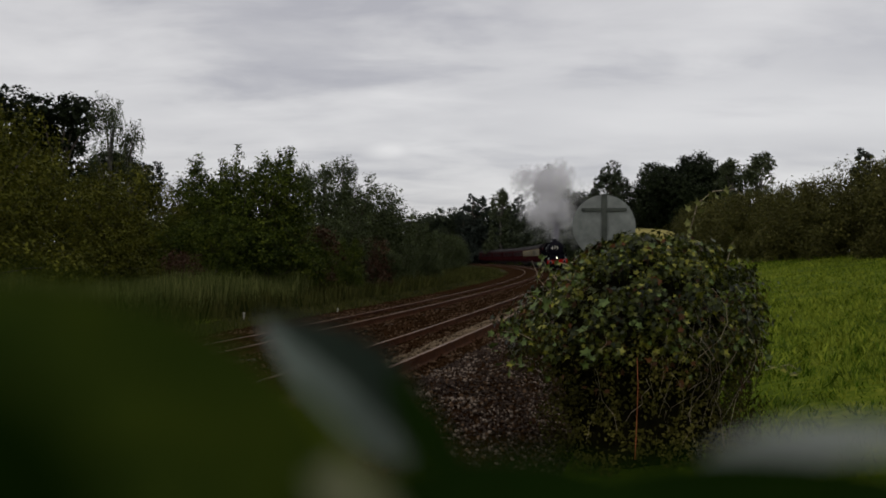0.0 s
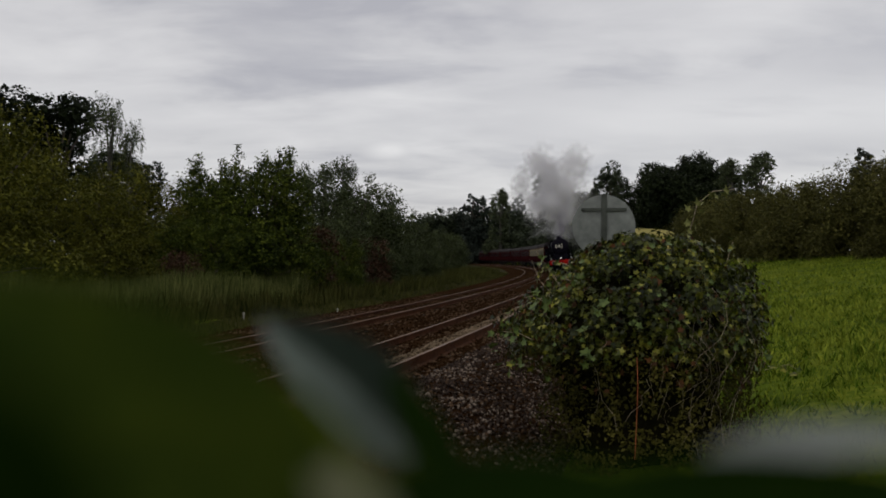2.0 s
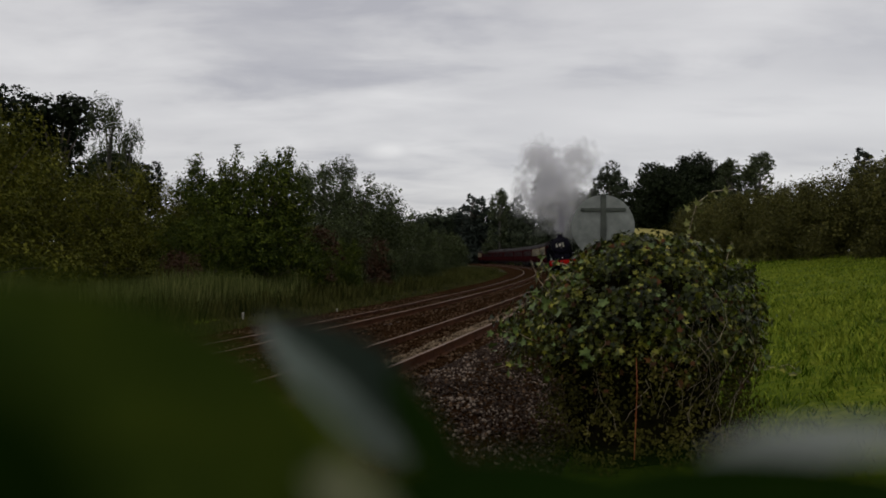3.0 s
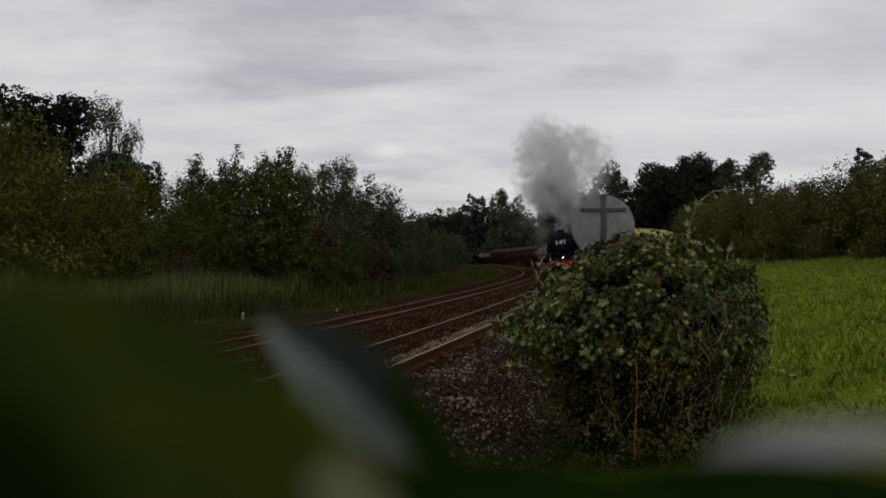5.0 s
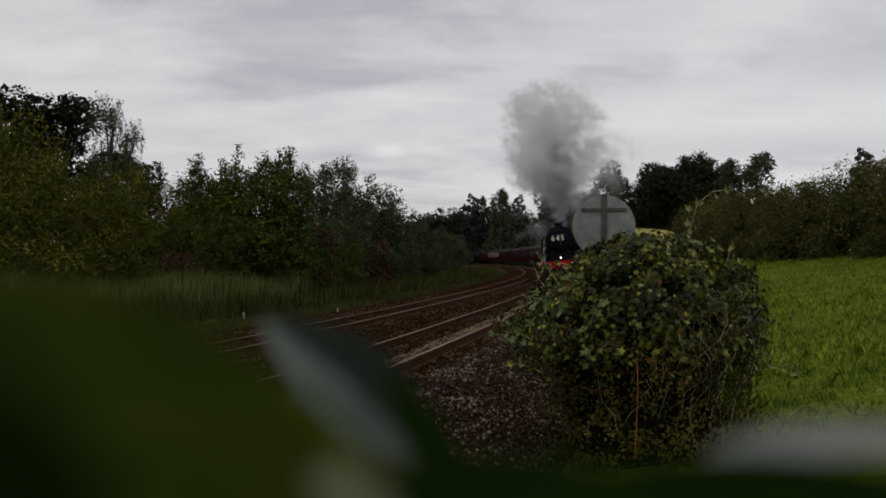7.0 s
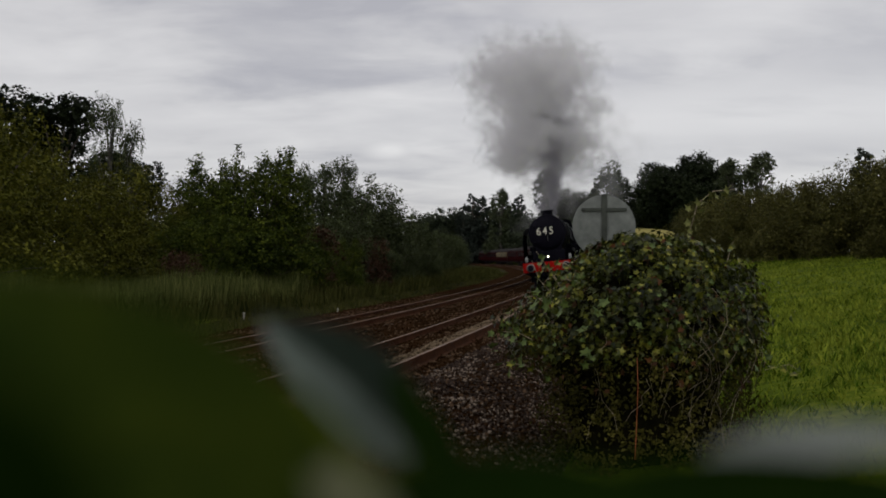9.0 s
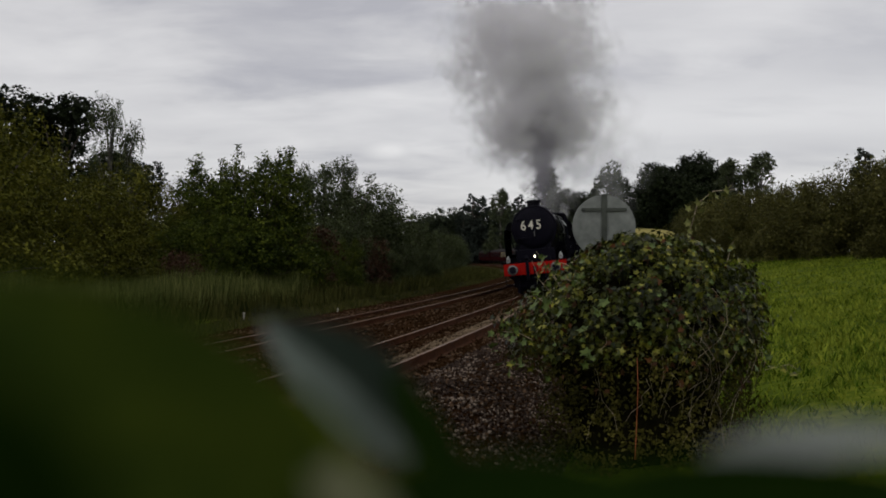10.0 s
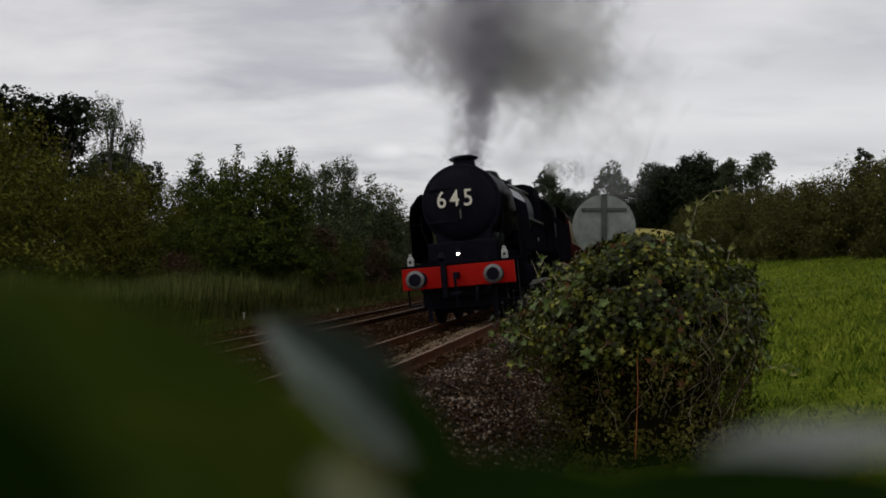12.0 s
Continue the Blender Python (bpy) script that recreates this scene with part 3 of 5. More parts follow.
def left_woods():
    olive = plant("shrub", "shrub", 11, 5.6, 5.6, 17000, 0.11, M_LEAF_OLIVE, M_BARK, "tall olive-green willow shrub at the edge of the reeds", "shrub")
    row_of(olive, [(-12.6, 24.9, 1.0, 20), (-14.9, 28.3, 1.12, 100), (-10.8, 28.9, 0.72, 200), (-12.6, 34.5, 0.90, 310), (-17.5, 30.6, 1.12, 60),
                   (-10.6, 39.6, 0.70, 150), (-19.5, 37.3, 1.1, 10), (-11.9, 42.0, 0.88, 80), (-10.2, 38.5, 0.66, 260), (-15.5, 35.0, 1.0, 190)], "olive shrubs along the line")
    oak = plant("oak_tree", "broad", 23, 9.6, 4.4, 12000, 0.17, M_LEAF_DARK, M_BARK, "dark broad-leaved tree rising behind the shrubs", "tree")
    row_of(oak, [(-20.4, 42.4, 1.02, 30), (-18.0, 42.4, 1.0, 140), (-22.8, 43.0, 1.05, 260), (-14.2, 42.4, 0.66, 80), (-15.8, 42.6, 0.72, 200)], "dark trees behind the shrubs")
    birch = plant("birch_tree", "birch", 31, 8.6, 3.4, 6500, 0.09, M_LEAF_GREY, M_BIRCHBARK, "slender birch with thin grey-green foliage", "tree", droop=0.5, hollow=0.3)
    row_of(birch, [(-14.0, 37.6, 0.74, 15, 0.97), (-13.2, 38.2, 0.62, 200, 0.85), (-5.6, 52.6, 0.96, 120, 0.88), (-6.9, 53.7, 0.96, 250, 0.86), (-8.0, 53.0, 0.92, 60, 0.80)], "birches on the far bank")
    green = plant("hazel_shrub", "shrub", 47, 5.3, 3.7, 16000, 0.092, M_LEAF_GREEN, M_BARK, "leafy mid-green shrub with pointed shoots", "shrub")
    row_of(green, [(-9.0, 35.8, 1.04, 0), (-6.9, 35.4, 1.11, 130), (-7.9, 34.6, 0.88, 220), (-8.2, 32.6, 0.63, 60), (-6.2, 36.5, 0.81, 300), (-9.9, 33.5, 0.60, 20), (-5.2, 38.2, 0.46, 45), (-4.4, 41.6, 0.50, 165)], "green shrubs by the reeds")
    greyish = plant("willow_shrub", "shrub", 53, 6.0, 5.2, 12500, 0.13, M_LEAF_GREY, M_BARK, "rounded dull green willow beside the far track", "shrub")
    row_of(greyish, [(-6.6, 48.8, 1.08, 40), (-5.0, 52.0, 1.05, 170), (-4.3, 56.8, 0.98, 90), (-3.2, 64.5, 0.90, 300), (-2.1, 74.0, 0.82, 20), (-0.4, 85.0, 0.74, 210),
                     (0.8, 97.0, 0.72, 120), (1.6, 112.0, 0.74, 10), (1.4, 132.0, 0.82, 80), (-6.4, 69.0, 0.82, 200), (-5.4, 88.0, 0.85, 330), (-5.0, 44.0, 0.66, 75), (-3.1, 48.0, 0.40, 130), (-2.2, 53.5, 0.42, 250), (-1.0, 61.0, 0.42, 10)], "willows lining the curve")
    rust = plant("dogwood_shrub", "shrub", 61, 3.2, 3.6, 4200, 0.12, M_LEAF_RUST, M_BARK, "low rusty brown dogwood bush in front of the willows", "shrub")
    row_of(rust, [(-5.9, 38.6, 0.95, 0), (-3.9, 47.0, 0.9, 130), (-8.9, 30.0, 0.6, 50)], "rusty bushes by the reeds")


def far_woods():
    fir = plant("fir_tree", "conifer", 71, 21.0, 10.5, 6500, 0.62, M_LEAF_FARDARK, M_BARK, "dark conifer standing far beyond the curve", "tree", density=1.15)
    row_of(fir, [(8.6, 262.5, 1.0, 0), (3.6, 269.3, 0.75, 90), (17.5, 255.7, 0.86, 30), (34.8, 74.7, 0.43, 10), (37.5, 74.7, 0.43, 140), (22.5, 267.0, 0.9, 200), (1.2, 266.0, 0.66, 40), (6.0, 264.0, 0.86, 130), (11.4, 262.0, 0.97, 250), (-2.6, 268.0, 0.52, 310)], "dark conifers")
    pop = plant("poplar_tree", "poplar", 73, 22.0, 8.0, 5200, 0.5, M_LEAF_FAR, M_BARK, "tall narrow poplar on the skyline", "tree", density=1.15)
    row_of(pop, [(26.3, 232.0, 1.06, 0), (28.0, 235.4, 1.04, 80), (31.0, 168.6, 0.92, 20, 0.80), (33.6, 172.0, 0.98, 200, 0.72), (28.6, 170.9, 0.70, 300, 0.62)], "poplars on the skyline")
    thin = plant("aspen_tree", "birch", 79, 19.0, 8.0, 12000, 0.27, M_LEAF_ASPEN, M_BIRCHBARK, "thin pale aspen with sky showing through", "tree", hollow=0.2)
    row_of(thin, [(15.4, 240.0, 1.06, 0), (44.0, 126.7, 1.00, 60, 0.76), (40.5, 126.7, 0.85, 160, 0.72)], "thin pale trees")
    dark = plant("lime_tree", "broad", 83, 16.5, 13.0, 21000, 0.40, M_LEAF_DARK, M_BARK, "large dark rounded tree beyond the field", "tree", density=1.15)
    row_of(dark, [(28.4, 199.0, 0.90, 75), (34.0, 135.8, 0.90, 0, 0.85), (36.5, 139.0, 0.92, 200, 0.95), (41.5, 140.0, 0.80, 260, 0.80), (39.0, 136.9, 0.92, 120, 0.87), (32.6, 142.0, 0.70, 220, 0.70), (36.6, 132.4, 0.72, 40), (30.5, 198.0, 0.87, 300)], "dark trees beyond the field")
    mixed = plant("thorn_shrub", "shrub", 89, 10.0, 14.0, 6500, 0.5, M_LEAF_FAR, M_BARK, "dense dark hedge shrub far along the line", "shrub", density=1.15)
    row_of(mixed, [(-24.0, 64.0, 0.62, 33), (-31.0, 60.0, 0.74, 95), (-18.5, 68.0, 0.50, 210), (-14.0, 74.0, 0.46, 140), (31.5, 172.0, 0.7, 20), (38.0, 168.0, 0.75, 120), (45.0, 166.0, 0.8, 240), (-4.0, 268.0, 1.42, 70), (1.6, 272.0, 1.5, 160), (18.5, 262.0, 1.45, 15), (20.5, 201.4, 0.80, 0), (25.0, 192.4, 0.80, 90), (28.0, 181.0, 0.7, 190), (13.0, 285.1, 1.2, 300), (3.0, 278.3, 1.1, 60), (22.0, 243.3, 1.1, 140),
                   (-6.0, 271.6, 1.1, 20), (33.0, 165.2, 0.6, 250), (29.0, 149.4, 0.5, 330), (24.5, 169.7, 0.5, 10), (9.0, 311.2, 1.4, 45)], "dense shrubs beyond the curve")


def field_hedge():
    hedge = plant("hedge_shrub", "shrub", 97, 5.2, 7.0, 15000, 0.135, M_LEAF_BROWN, M_BARK, "overgrown brownish hedge shrub at the edge of the field", "hedge")
    places = []
    rng = random.Random(4)
    for k in range(11):
        y = 48 + k * 4.6
        wide = rng.uniform(0.88, 1.0) + 0.05 * max(0, 4 - k)
        places.append((26.6 + rng.uniform(-0.6, 0.6) + (1.5 if k < 2 else 0), y, wide, rng.uniform(0, 360), wide * (1.06 if k < 3 else 1.11)))
    row_of(hedge, places, "overgrown hedge along the field")
    low = plant("bramble_shrub", "shrub", 101, 3.2, 5.0, 7000, 0.14, M_LEAF_BROWN, M_BARK, "low bramble shrub spilling out of the hedge", "shrub")
    row_of(low, [(25.6, 47.0, 0.8, 30), (25.2, 52.0, 0.7, 110), (25.0, 59.0, 0.8, 140), (25.2, 73.5, 0.8, 10), (25.6, 86.0, 0.8, 70), (24.4, 65.6, 0.9, 0), (24.8, 79.2, 0.9, 80), (25.4, 92.8, 1.0, 190), (28.4, 50.0, 1.0, 15), (28.2, 57.0, 1.0, 85), (28.0, 64.0, 1.0, 155), (28.2, 71.0, 1.0, 225), (28.0, 79.0, 1.0, 295), (28.0, 88.0, 1.0, 5)], "brambles under the hedge")


def stubble():
    bm = fresh()
    rows = []
    for k, y in enumerate((103, 109, 116, 124)):
        rows.append([bm.verts.new((22.0 + 0.62 * i, y, (0.4, 4.4, 5.2, 5.65)[k] - 0.02 * abs(i - 5))) for i in range(12)])
    for a, b in zip(rows, rows[1:]):
        for i in range(11):
            bm.faces.new((a[i], a[i + 1], b[i + 1], b[i]))
    ob = part("stubble_field", bm, M_STUBBLE)
    tagged(ob, "pale yellow stubble field on a far rise", "field", kind="structure")


def blades(name, n, u0, u1, o0, o1, h, w, mat, seed, label, lean=0.35, power=1.5, zoff=0.0, clump=0.0):
    rng = np.random.default_rng(seed)
    u = u0 + (u1 - u0) * rng.random(n) ** power
    o = rng.uniform(o0, o1, n)
    x, y = CX + (RAD + o) * np.cos(u / RAD), CY + (RAD + o) * np.sin(u / RAD)
    patch = np.array([noise.noise(Vector((a * 0.35, b * 0.35, seed))) for a, b in zip(x, y)])
    z = ground_z(o, y) - 0.06 + zoff
    hh = h * rng.uniform(0.5, 1.25, n) * (1 + 0.5 * patch)
    if clump:
        tuft = np.array([noise.noise(Vector((a * 1.5, b * 1.5, seed))) + 0.7 * noise.noise(Vector((a * 3.7, b * 3.7, seed))) for a, b in zip(x, y)])
        hh = hh * np.clip(0.8 + clump * tuft * 1.6, 0.25, 1.9)
        z = z + 0.05 + 0.10 * np.array([noise.noise(Vector((a * 0.22, b * 0.22, 3.1))) for a, b in zip(x, y)])
    a = rng.uniform(0, math.tau, n)
    base = np.stack([x, y, z], -1)
    side = np.stack([np.cos(a), np.sin(a), np.zeros(n)], -1) * (w * rng.uniform(0.6, 1.4, n))[:, None]
    tip = base + np.stack([rng.normal(0, lean, n) * hh, rng.normal(0, lean, n) * hh, hh], -1)
    mid = base * 0.45 + tip * 0.55 + np.stack([np.zeros(n), np.zeros(n), 0.12 * hh], -1)
    v = np.stack([base - side, base + side, mid + side * 0.7, tip, mid - side * 0.7], 1).reshape(-1, 3)
    i = np.arange(n)[:, None] * 5
    faces = np.concatenate([i + [0, 1, 2], i + [0, 2, 4], i + [4, 2, 3]])
    ob = soup(name, v, faces, mat)
    tagged(ob, label, "grass", kind="stuff")


# ------------------------------------------------------------------ the ivy-covered stump
BUSH = Vector((1.99, 9.1, -0.62))


def bush_radius(zf, a):
    """Half-width of the mound at a height fraction, by bearing."""
    west = np.interp(zf, [0, 0.33, 0.44, 0.54, 0.62, 0.72, 0.835, 0.947, 1.0], [0.95, 0.97, 1.25, 1.42, 1.34, 1.13, 0.78, 0.50, 0.22])
    east = np.interp(zf, [0, 0.36, 0.526, 0.64, 0.78, 0.875, 0.947, 1.0], [1.08, 1.12, 1.20, 1.17, 1.11, 1.01, 0.74, 0.40])
    w = (east + west) / 2 + (east - west) / 2 * np.cos(a)
    zf, a = np.broadcast_arrays(np.asarray(zf, float), np.asarray(a, float))
    lump = np.array([noise.noise(Vector((1.9 * math.cos(q), 1.9 * math.sin(q), 3.4 * z))) for q, z in zip(a.ravel(), zf.ravel())]).reshape(a.shape)
    return w * (1 + 0.04 * np.sin(a * 3 + 1.0) + 0.13 * lump)


def ivy_leaf_mesh(name, mat):
    bm = fresh()
    half = [(0.36, -0.50, 0.05), (0.31, -0.20, 0.02), (0.62, 0.05, 0.09), (0.25, 0.14, 0.02)]
    out = [(0, -0.38, 0)] + half + [(0, 0.68, -0.06)] + [(-x, y, z) for x, y, z in half[::-1]]
    c = bm.verts.new((0, 0, -0.03))
    vs = [bm.verts.new(p) for p in out]
    for k in range(len(vs)):
        bm.faces.new((c, vs[k], vs[(k + 1) % len(vs)]))
    me = bpy.data.meshes.new(name)
    bm.to_mesh(me)
    bm.free()
    me.materials.append(mat)
    return me


def ivy_mound():
    H = 2.27
    rng = np.random.default_rng(7)
    top = thing("ivy_bush", Matrix.Translation(BUSH), "dense mound of ivy and brambles with dry hanging stems", "bush")
    # plain solid filler, coloured as the shade seen through gaps in the leaves
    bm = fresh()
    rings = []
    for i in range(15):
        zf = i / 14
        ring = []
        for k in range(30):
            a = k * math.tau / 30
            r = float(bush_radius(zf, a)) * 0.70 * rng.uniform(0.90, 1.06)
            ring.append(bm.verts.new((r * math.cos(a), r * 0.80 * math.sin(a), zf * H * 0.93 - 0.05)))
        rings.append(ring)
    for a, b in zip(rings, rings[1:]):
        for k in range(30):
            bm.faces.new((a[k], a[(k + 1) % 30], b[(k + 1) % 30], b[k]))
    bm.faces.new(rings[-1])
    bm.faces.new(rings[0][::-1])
    part("thicket_core", bm, M_BUSHSHADE, top, "near-black core standing for the shade between the leaves")

    def scatter(n, zlo, zhi, depth):
        zf = rng.uniform(zlo, zhi, n)
        a = rng.uniform(0, math.tau, n)
        r = bush_radius(zf, a) * (1 - depth * rng.random(n) ** 1.5 + 0.04 * rng.normal(size=n))
        p = np.stack([r * np.cos(a), 0.80 * r * np.sin(a), zf * H + rng.normal(0, 0.03, n)], -1)
        nr = np.stack([np.cos(a), np.sin(a), 0.25 + 1.2 * np.clip(zf - 0.5, 0, 1)], -1) + rng.normal(0, 0.65, (n, 3))
        tuft = np.array([noise.noise(Vector(q) * 4.5) + 0.5 * noise.noise(Vector(q) * 11) for q in p])
        keep = tuft + rng.normal(0, 0.14, n) > -0.04
        p = p + (nr / np.linalg.norm(nr, axis=1, keepdims=True)) * (0.15 * np.clip(tuft, -0.5, 0.7))[:, None]
        return p[keep], nr[keep]

    p, nr = scatter(19000, 0.50, 1.0, 0.34)
    v, f = lobed(rng, p, nr, 0.050)
    soup("ivy_leaves", v, f, M_IVY, top)["label"] = "green and yellowing ivy leaves"
    top.children[-1]["kind"] = "stuff"
    p, nr = scatter(24000, 0.0, 0.62, 0.26)
    v, f = kites(rng, p, nr, 0.042, 0.55, 0.12)
    soup("shaded_leaves", v, f, M_IVYDARK, top)["label"] = "small dull leaves low on the bush"
    top.children[-1]["kind"] = "stuff"
    p, nr = scatter(1100, 0.36, 0.98, 0.10)
    v, f = lobed(rng, p, nr, 0.050)
    soup("reddened_leaves", v, f, M_REDIVY, top)["label"] = "reddish brown dying leaves"
    top.children[-1]["kind"] = "stuff"
    meshes = [ivy_leaf_mesh("ivy_leaf", M_IVY), ivy_leaf_mesh("ivy_leaf", M_GREENIVY), ivy_leaf_mesh("ivy_leaf", M_YOUNGIVY)]
    p, nr = scatter(700, 0.42, 0.98, 0.02)
    for k in range(280):
        x, y, z = p[k]
        if y > 0.2:
            y = -y
            nr[k][1] = -nr[k][1]
        ob = new("ivy_leaf", meshes[1 if x < -0.45 else k % 2])
        ob.parent = top
        q = Vector(nr[k]).to_track_quat("Z", "Y").to_matrix().to_4x4()
        s = 0.036 + 0.055 * rng.random() ** 2
        s *= 1.6 if x < -0.45 and z < 1.75 and k % 3 else 1.0
        ob.matrix_basis = Matrix.Translation((x * 1.03, y * 1.03, z)) @ q @ Matrix.Rotation(rng.uniform(0, 6.28), 4, "Z") @ Matrix.Scale(s, 4)
    for k in range(34):
        a = rng.uniform(-2.1, -0.4) if k < 12 else rng.uniform(-1.55, -0.95)
        z0 = rng.uniform(0.34, 0.80) * H
        ln = rng.uniform(0.3, 1.1)
        pts = []
        for i in range(6):
            f_ = i / 5
            z = max(0.03, z0 - ln * f_)
            r = float(bush_radius(z / H, a)) * (1.02 + 0.04 * math.sin(f_ * 3 + k)) + 0.02
            aa = a + 0.13 * math.sin(f_ * (1.6 + k % 3) + k) + 0.022 * rng.normal()
            pts.append((r * math.cos(aa), 0.80 * r * math.sin(aa), z))
        bm = fresh()
        r0 = rng.uniform(0.0009, 0.0026)
        tube(bm, pts, [r0] * 5 + [r0 * 0.4], 4)
        part("hanging_stem", bm, M_STALK, top)
    bm = fresh()
    tube(bm, [(-0.30, -1.12, 0.30), (-0.29, -1.14, 0.6), (-0.28, -1.16, 0.95), (-0.275, -1.10, 1.2)], [0.0034, 0.0033, 0.0030, 0.0022], 6)
    part("red_stem", bm, M_REDSTALK, top, "thin orange-red bramble stem")
    # shoots standing out of the sides and top
    for k, pts in enumerate([[(0.46, -0.1, 2.0), (0.47, -0.1, 2.35), (0.54, -0.12, 2.62), (0.70, -0.12, 2.74), (0.92, -0.12, 2.76)],
                             [(0.80, -0.1, 1.9), (0.86, -0.12, 2.15), (0.90, -0.1, 2.24)],
                             [(-0.80, -0.3, 1.75), (-1.00, -0.32, 2.02), (-1.08, -0.3, 2.14)],
                             [(-0.62, -0.3, 1.9), (-0.80, -0.3, 2.02), (-0.92, -0.3, 2.04)],
                             [(-1.10, -0.5, 1.02), (-1.32, -0.55, 1.08), (-1.52, -0.55, 1.02)], [(-1.05, -0.5, 1.25), (-1.26, -0.5, 1.36), (-1.42, -0.5, 1.38)],
                             [(1.1, -0.4, 1.0), (1.32, -0.45, 1.06), (1.44, -0.45, 0.98)], [(-0.95, -0.5, 1.6), (-1.12, -0.5, 1.72), (-1.2, -0.5, 1.70)],
                             [(-0.85, -0.3, 1.8), (-0.98, -0.3, 1.98), (-1.06, -0.3, 1.99)], [(-0.75, -0.4, 1.85), (-0.9, -0.4, 1.92), (-1.0, -0.4, 1.86)],
                             [(-0.9, -0.2, 1.7), (-1.04, -0.2, 1.86), (-1.12, -0.2, 2.06)]]):
        bm = fresh()
        tube(bm, pts, [0.005 if k == 0 else 0.004] * (len(pts) - 1) + [0.002], 5)
        sh = part("shoot", bm, M_STALK, top)
        for i in range(20 if k == 0 else 6):
            f_ = (i + 2) / (22 if k == 0 else 9) * (len(pts) - 1)
            j = min(int(f_), len(pts) - 2)
            q = Vector(pts[j]).lerp(Vector(pts[j + 1]), f_ - j)
            ob = new("ivy_leaf", meshes[2 if k == 0 else i % 2])
            ob.parent = sh
            s = rng.uniform(0.05, 0.09)
            ob.matrix_basis = (Matrix.Translation(q + Vector((rng.normal(0, 0.03), -0.02, rng.normal(0, 0.03)))) @
                               Euler((rng.uniform(0.3, 1.6), rng.uniform(-0.6, 0.6), rng.uniform(0, 6.28))).to_matrix().to_4x4() @ Matrix.Scale(s, 4))


M_REDIVY = leaf_mat("reddened_ivy_leaves", (0.022, 0.010, 0.004), (0.150, 0.060, 0.022), (0.050, 0.022, 0.008), rough=0.6, spec=0.1)
M_YOUNGIVY = leaf_mat("young_pale_leaves", (0.060, 0.072, 0.018), (0.200, 0.205, 0.070), (0.120, 0.130, 0.040), rough=0.5)
M_GREENIVY = leaf_mat("fresh_ivy_leaves", (0.008, 0.016, 0.003), (0.092, 0.128, 0.030), (0.028, 0.048, 0.010), rough=0.38, spec=0.18, island=0.8)


def disc_sign():
    y = 12.0
    x = (1069 - 784) / 1600 * y
    z = EYE_Z + (458 - 401) / 1600 * y
    R = 0.42
    s = thing("disc_sign", pose(x, y, float(ground_z(off_line(x, y))) - 0.05, 0, 0, 0), "back of a round grey metal sign on a post", "sign")
    h = z - s.location.z
    bm = fresh()
    lathe(bm, [(R, -0.004), (R, 0.004), (R - 0.012, 0.006)], 48, Matrix.Translation((0, 0, h)) @ ALONG_Y)
    part("disc", bm, M_SIGN, s, "round grey-green metal disc")
    bm = fresh()
    box(bm, -0.035, 0.035, -0.035, -0.005, h - R, h + R + 0.01, 0.004)
    part("upright_brace", bm, M_SIGNBAR, s)
    bm = fresh()
    box(bm, -0.30, 0.30, -0.026, -0.005, h + 0.20, h + 0.245, 0.004)
    part("cross_brace", bm, M_SIGNBAR, s)
    bm = fresh()
    tube(bm, [(0, -0.05, -0.1), (0, -0.05, h - R + 0.15)], [0.035, 0.035], 12)
    part("post", bm, M_SIGNBAR, s)


def marker_posts():
    for k, (x, y) in enumerate([(-5.70, 25.9), (-3.64, 31.3), (-2.41, 34.4)]):
        z = float(ground_z(off_line(x, y)))
        bm = fresh()
        box(bm, -0.022, 0.022, -0.022, 0.022, -0.1, 0.24 - 0.05 * k, 0.005)
        box(bm, -0.028, 0.028, -0.028, 0.028, 0.20 - 0.05 * k, 0.25 - 0.05 * k, 0.005)
        ob = part("marker_post", bm, M_POST)
        ob.matrix_basis = pose(x, y, z, 0, 0, 10)
        tagged(ob, "short white marker post at the foot of the reeds", "post", group="marker posts")


# ------------------------------------------------------------------ leaves close to the lens


def broad_leaf(length, width, curl=0.12, fold=0.15):
    bm = fresh()
    cols = []
    n = 12
    for i in range(n + 1):
        f = i / n
        w = width * 0.5 * (math.sin(math.pi * min(1, f * 0.98 + 0.02) ** 0.8) ** 0.75)
        y = f * length
        z = -curl * length * f * f
        cols.append([bm.verts.new((q * w, y, z + abs(q) * w * fold)) for q in (-1, -0.5, 0, 0.5, 1)])
    for a, b in zip(cols, cols[1:]):
        for k in range(4):
            bm.faces.new((a[k], a[k + 1], b[k + 1], b[k]))
    bmesh.ops.remove_doubles(bm, verts=bm.verts[:], dist=1e-6)
    return bm


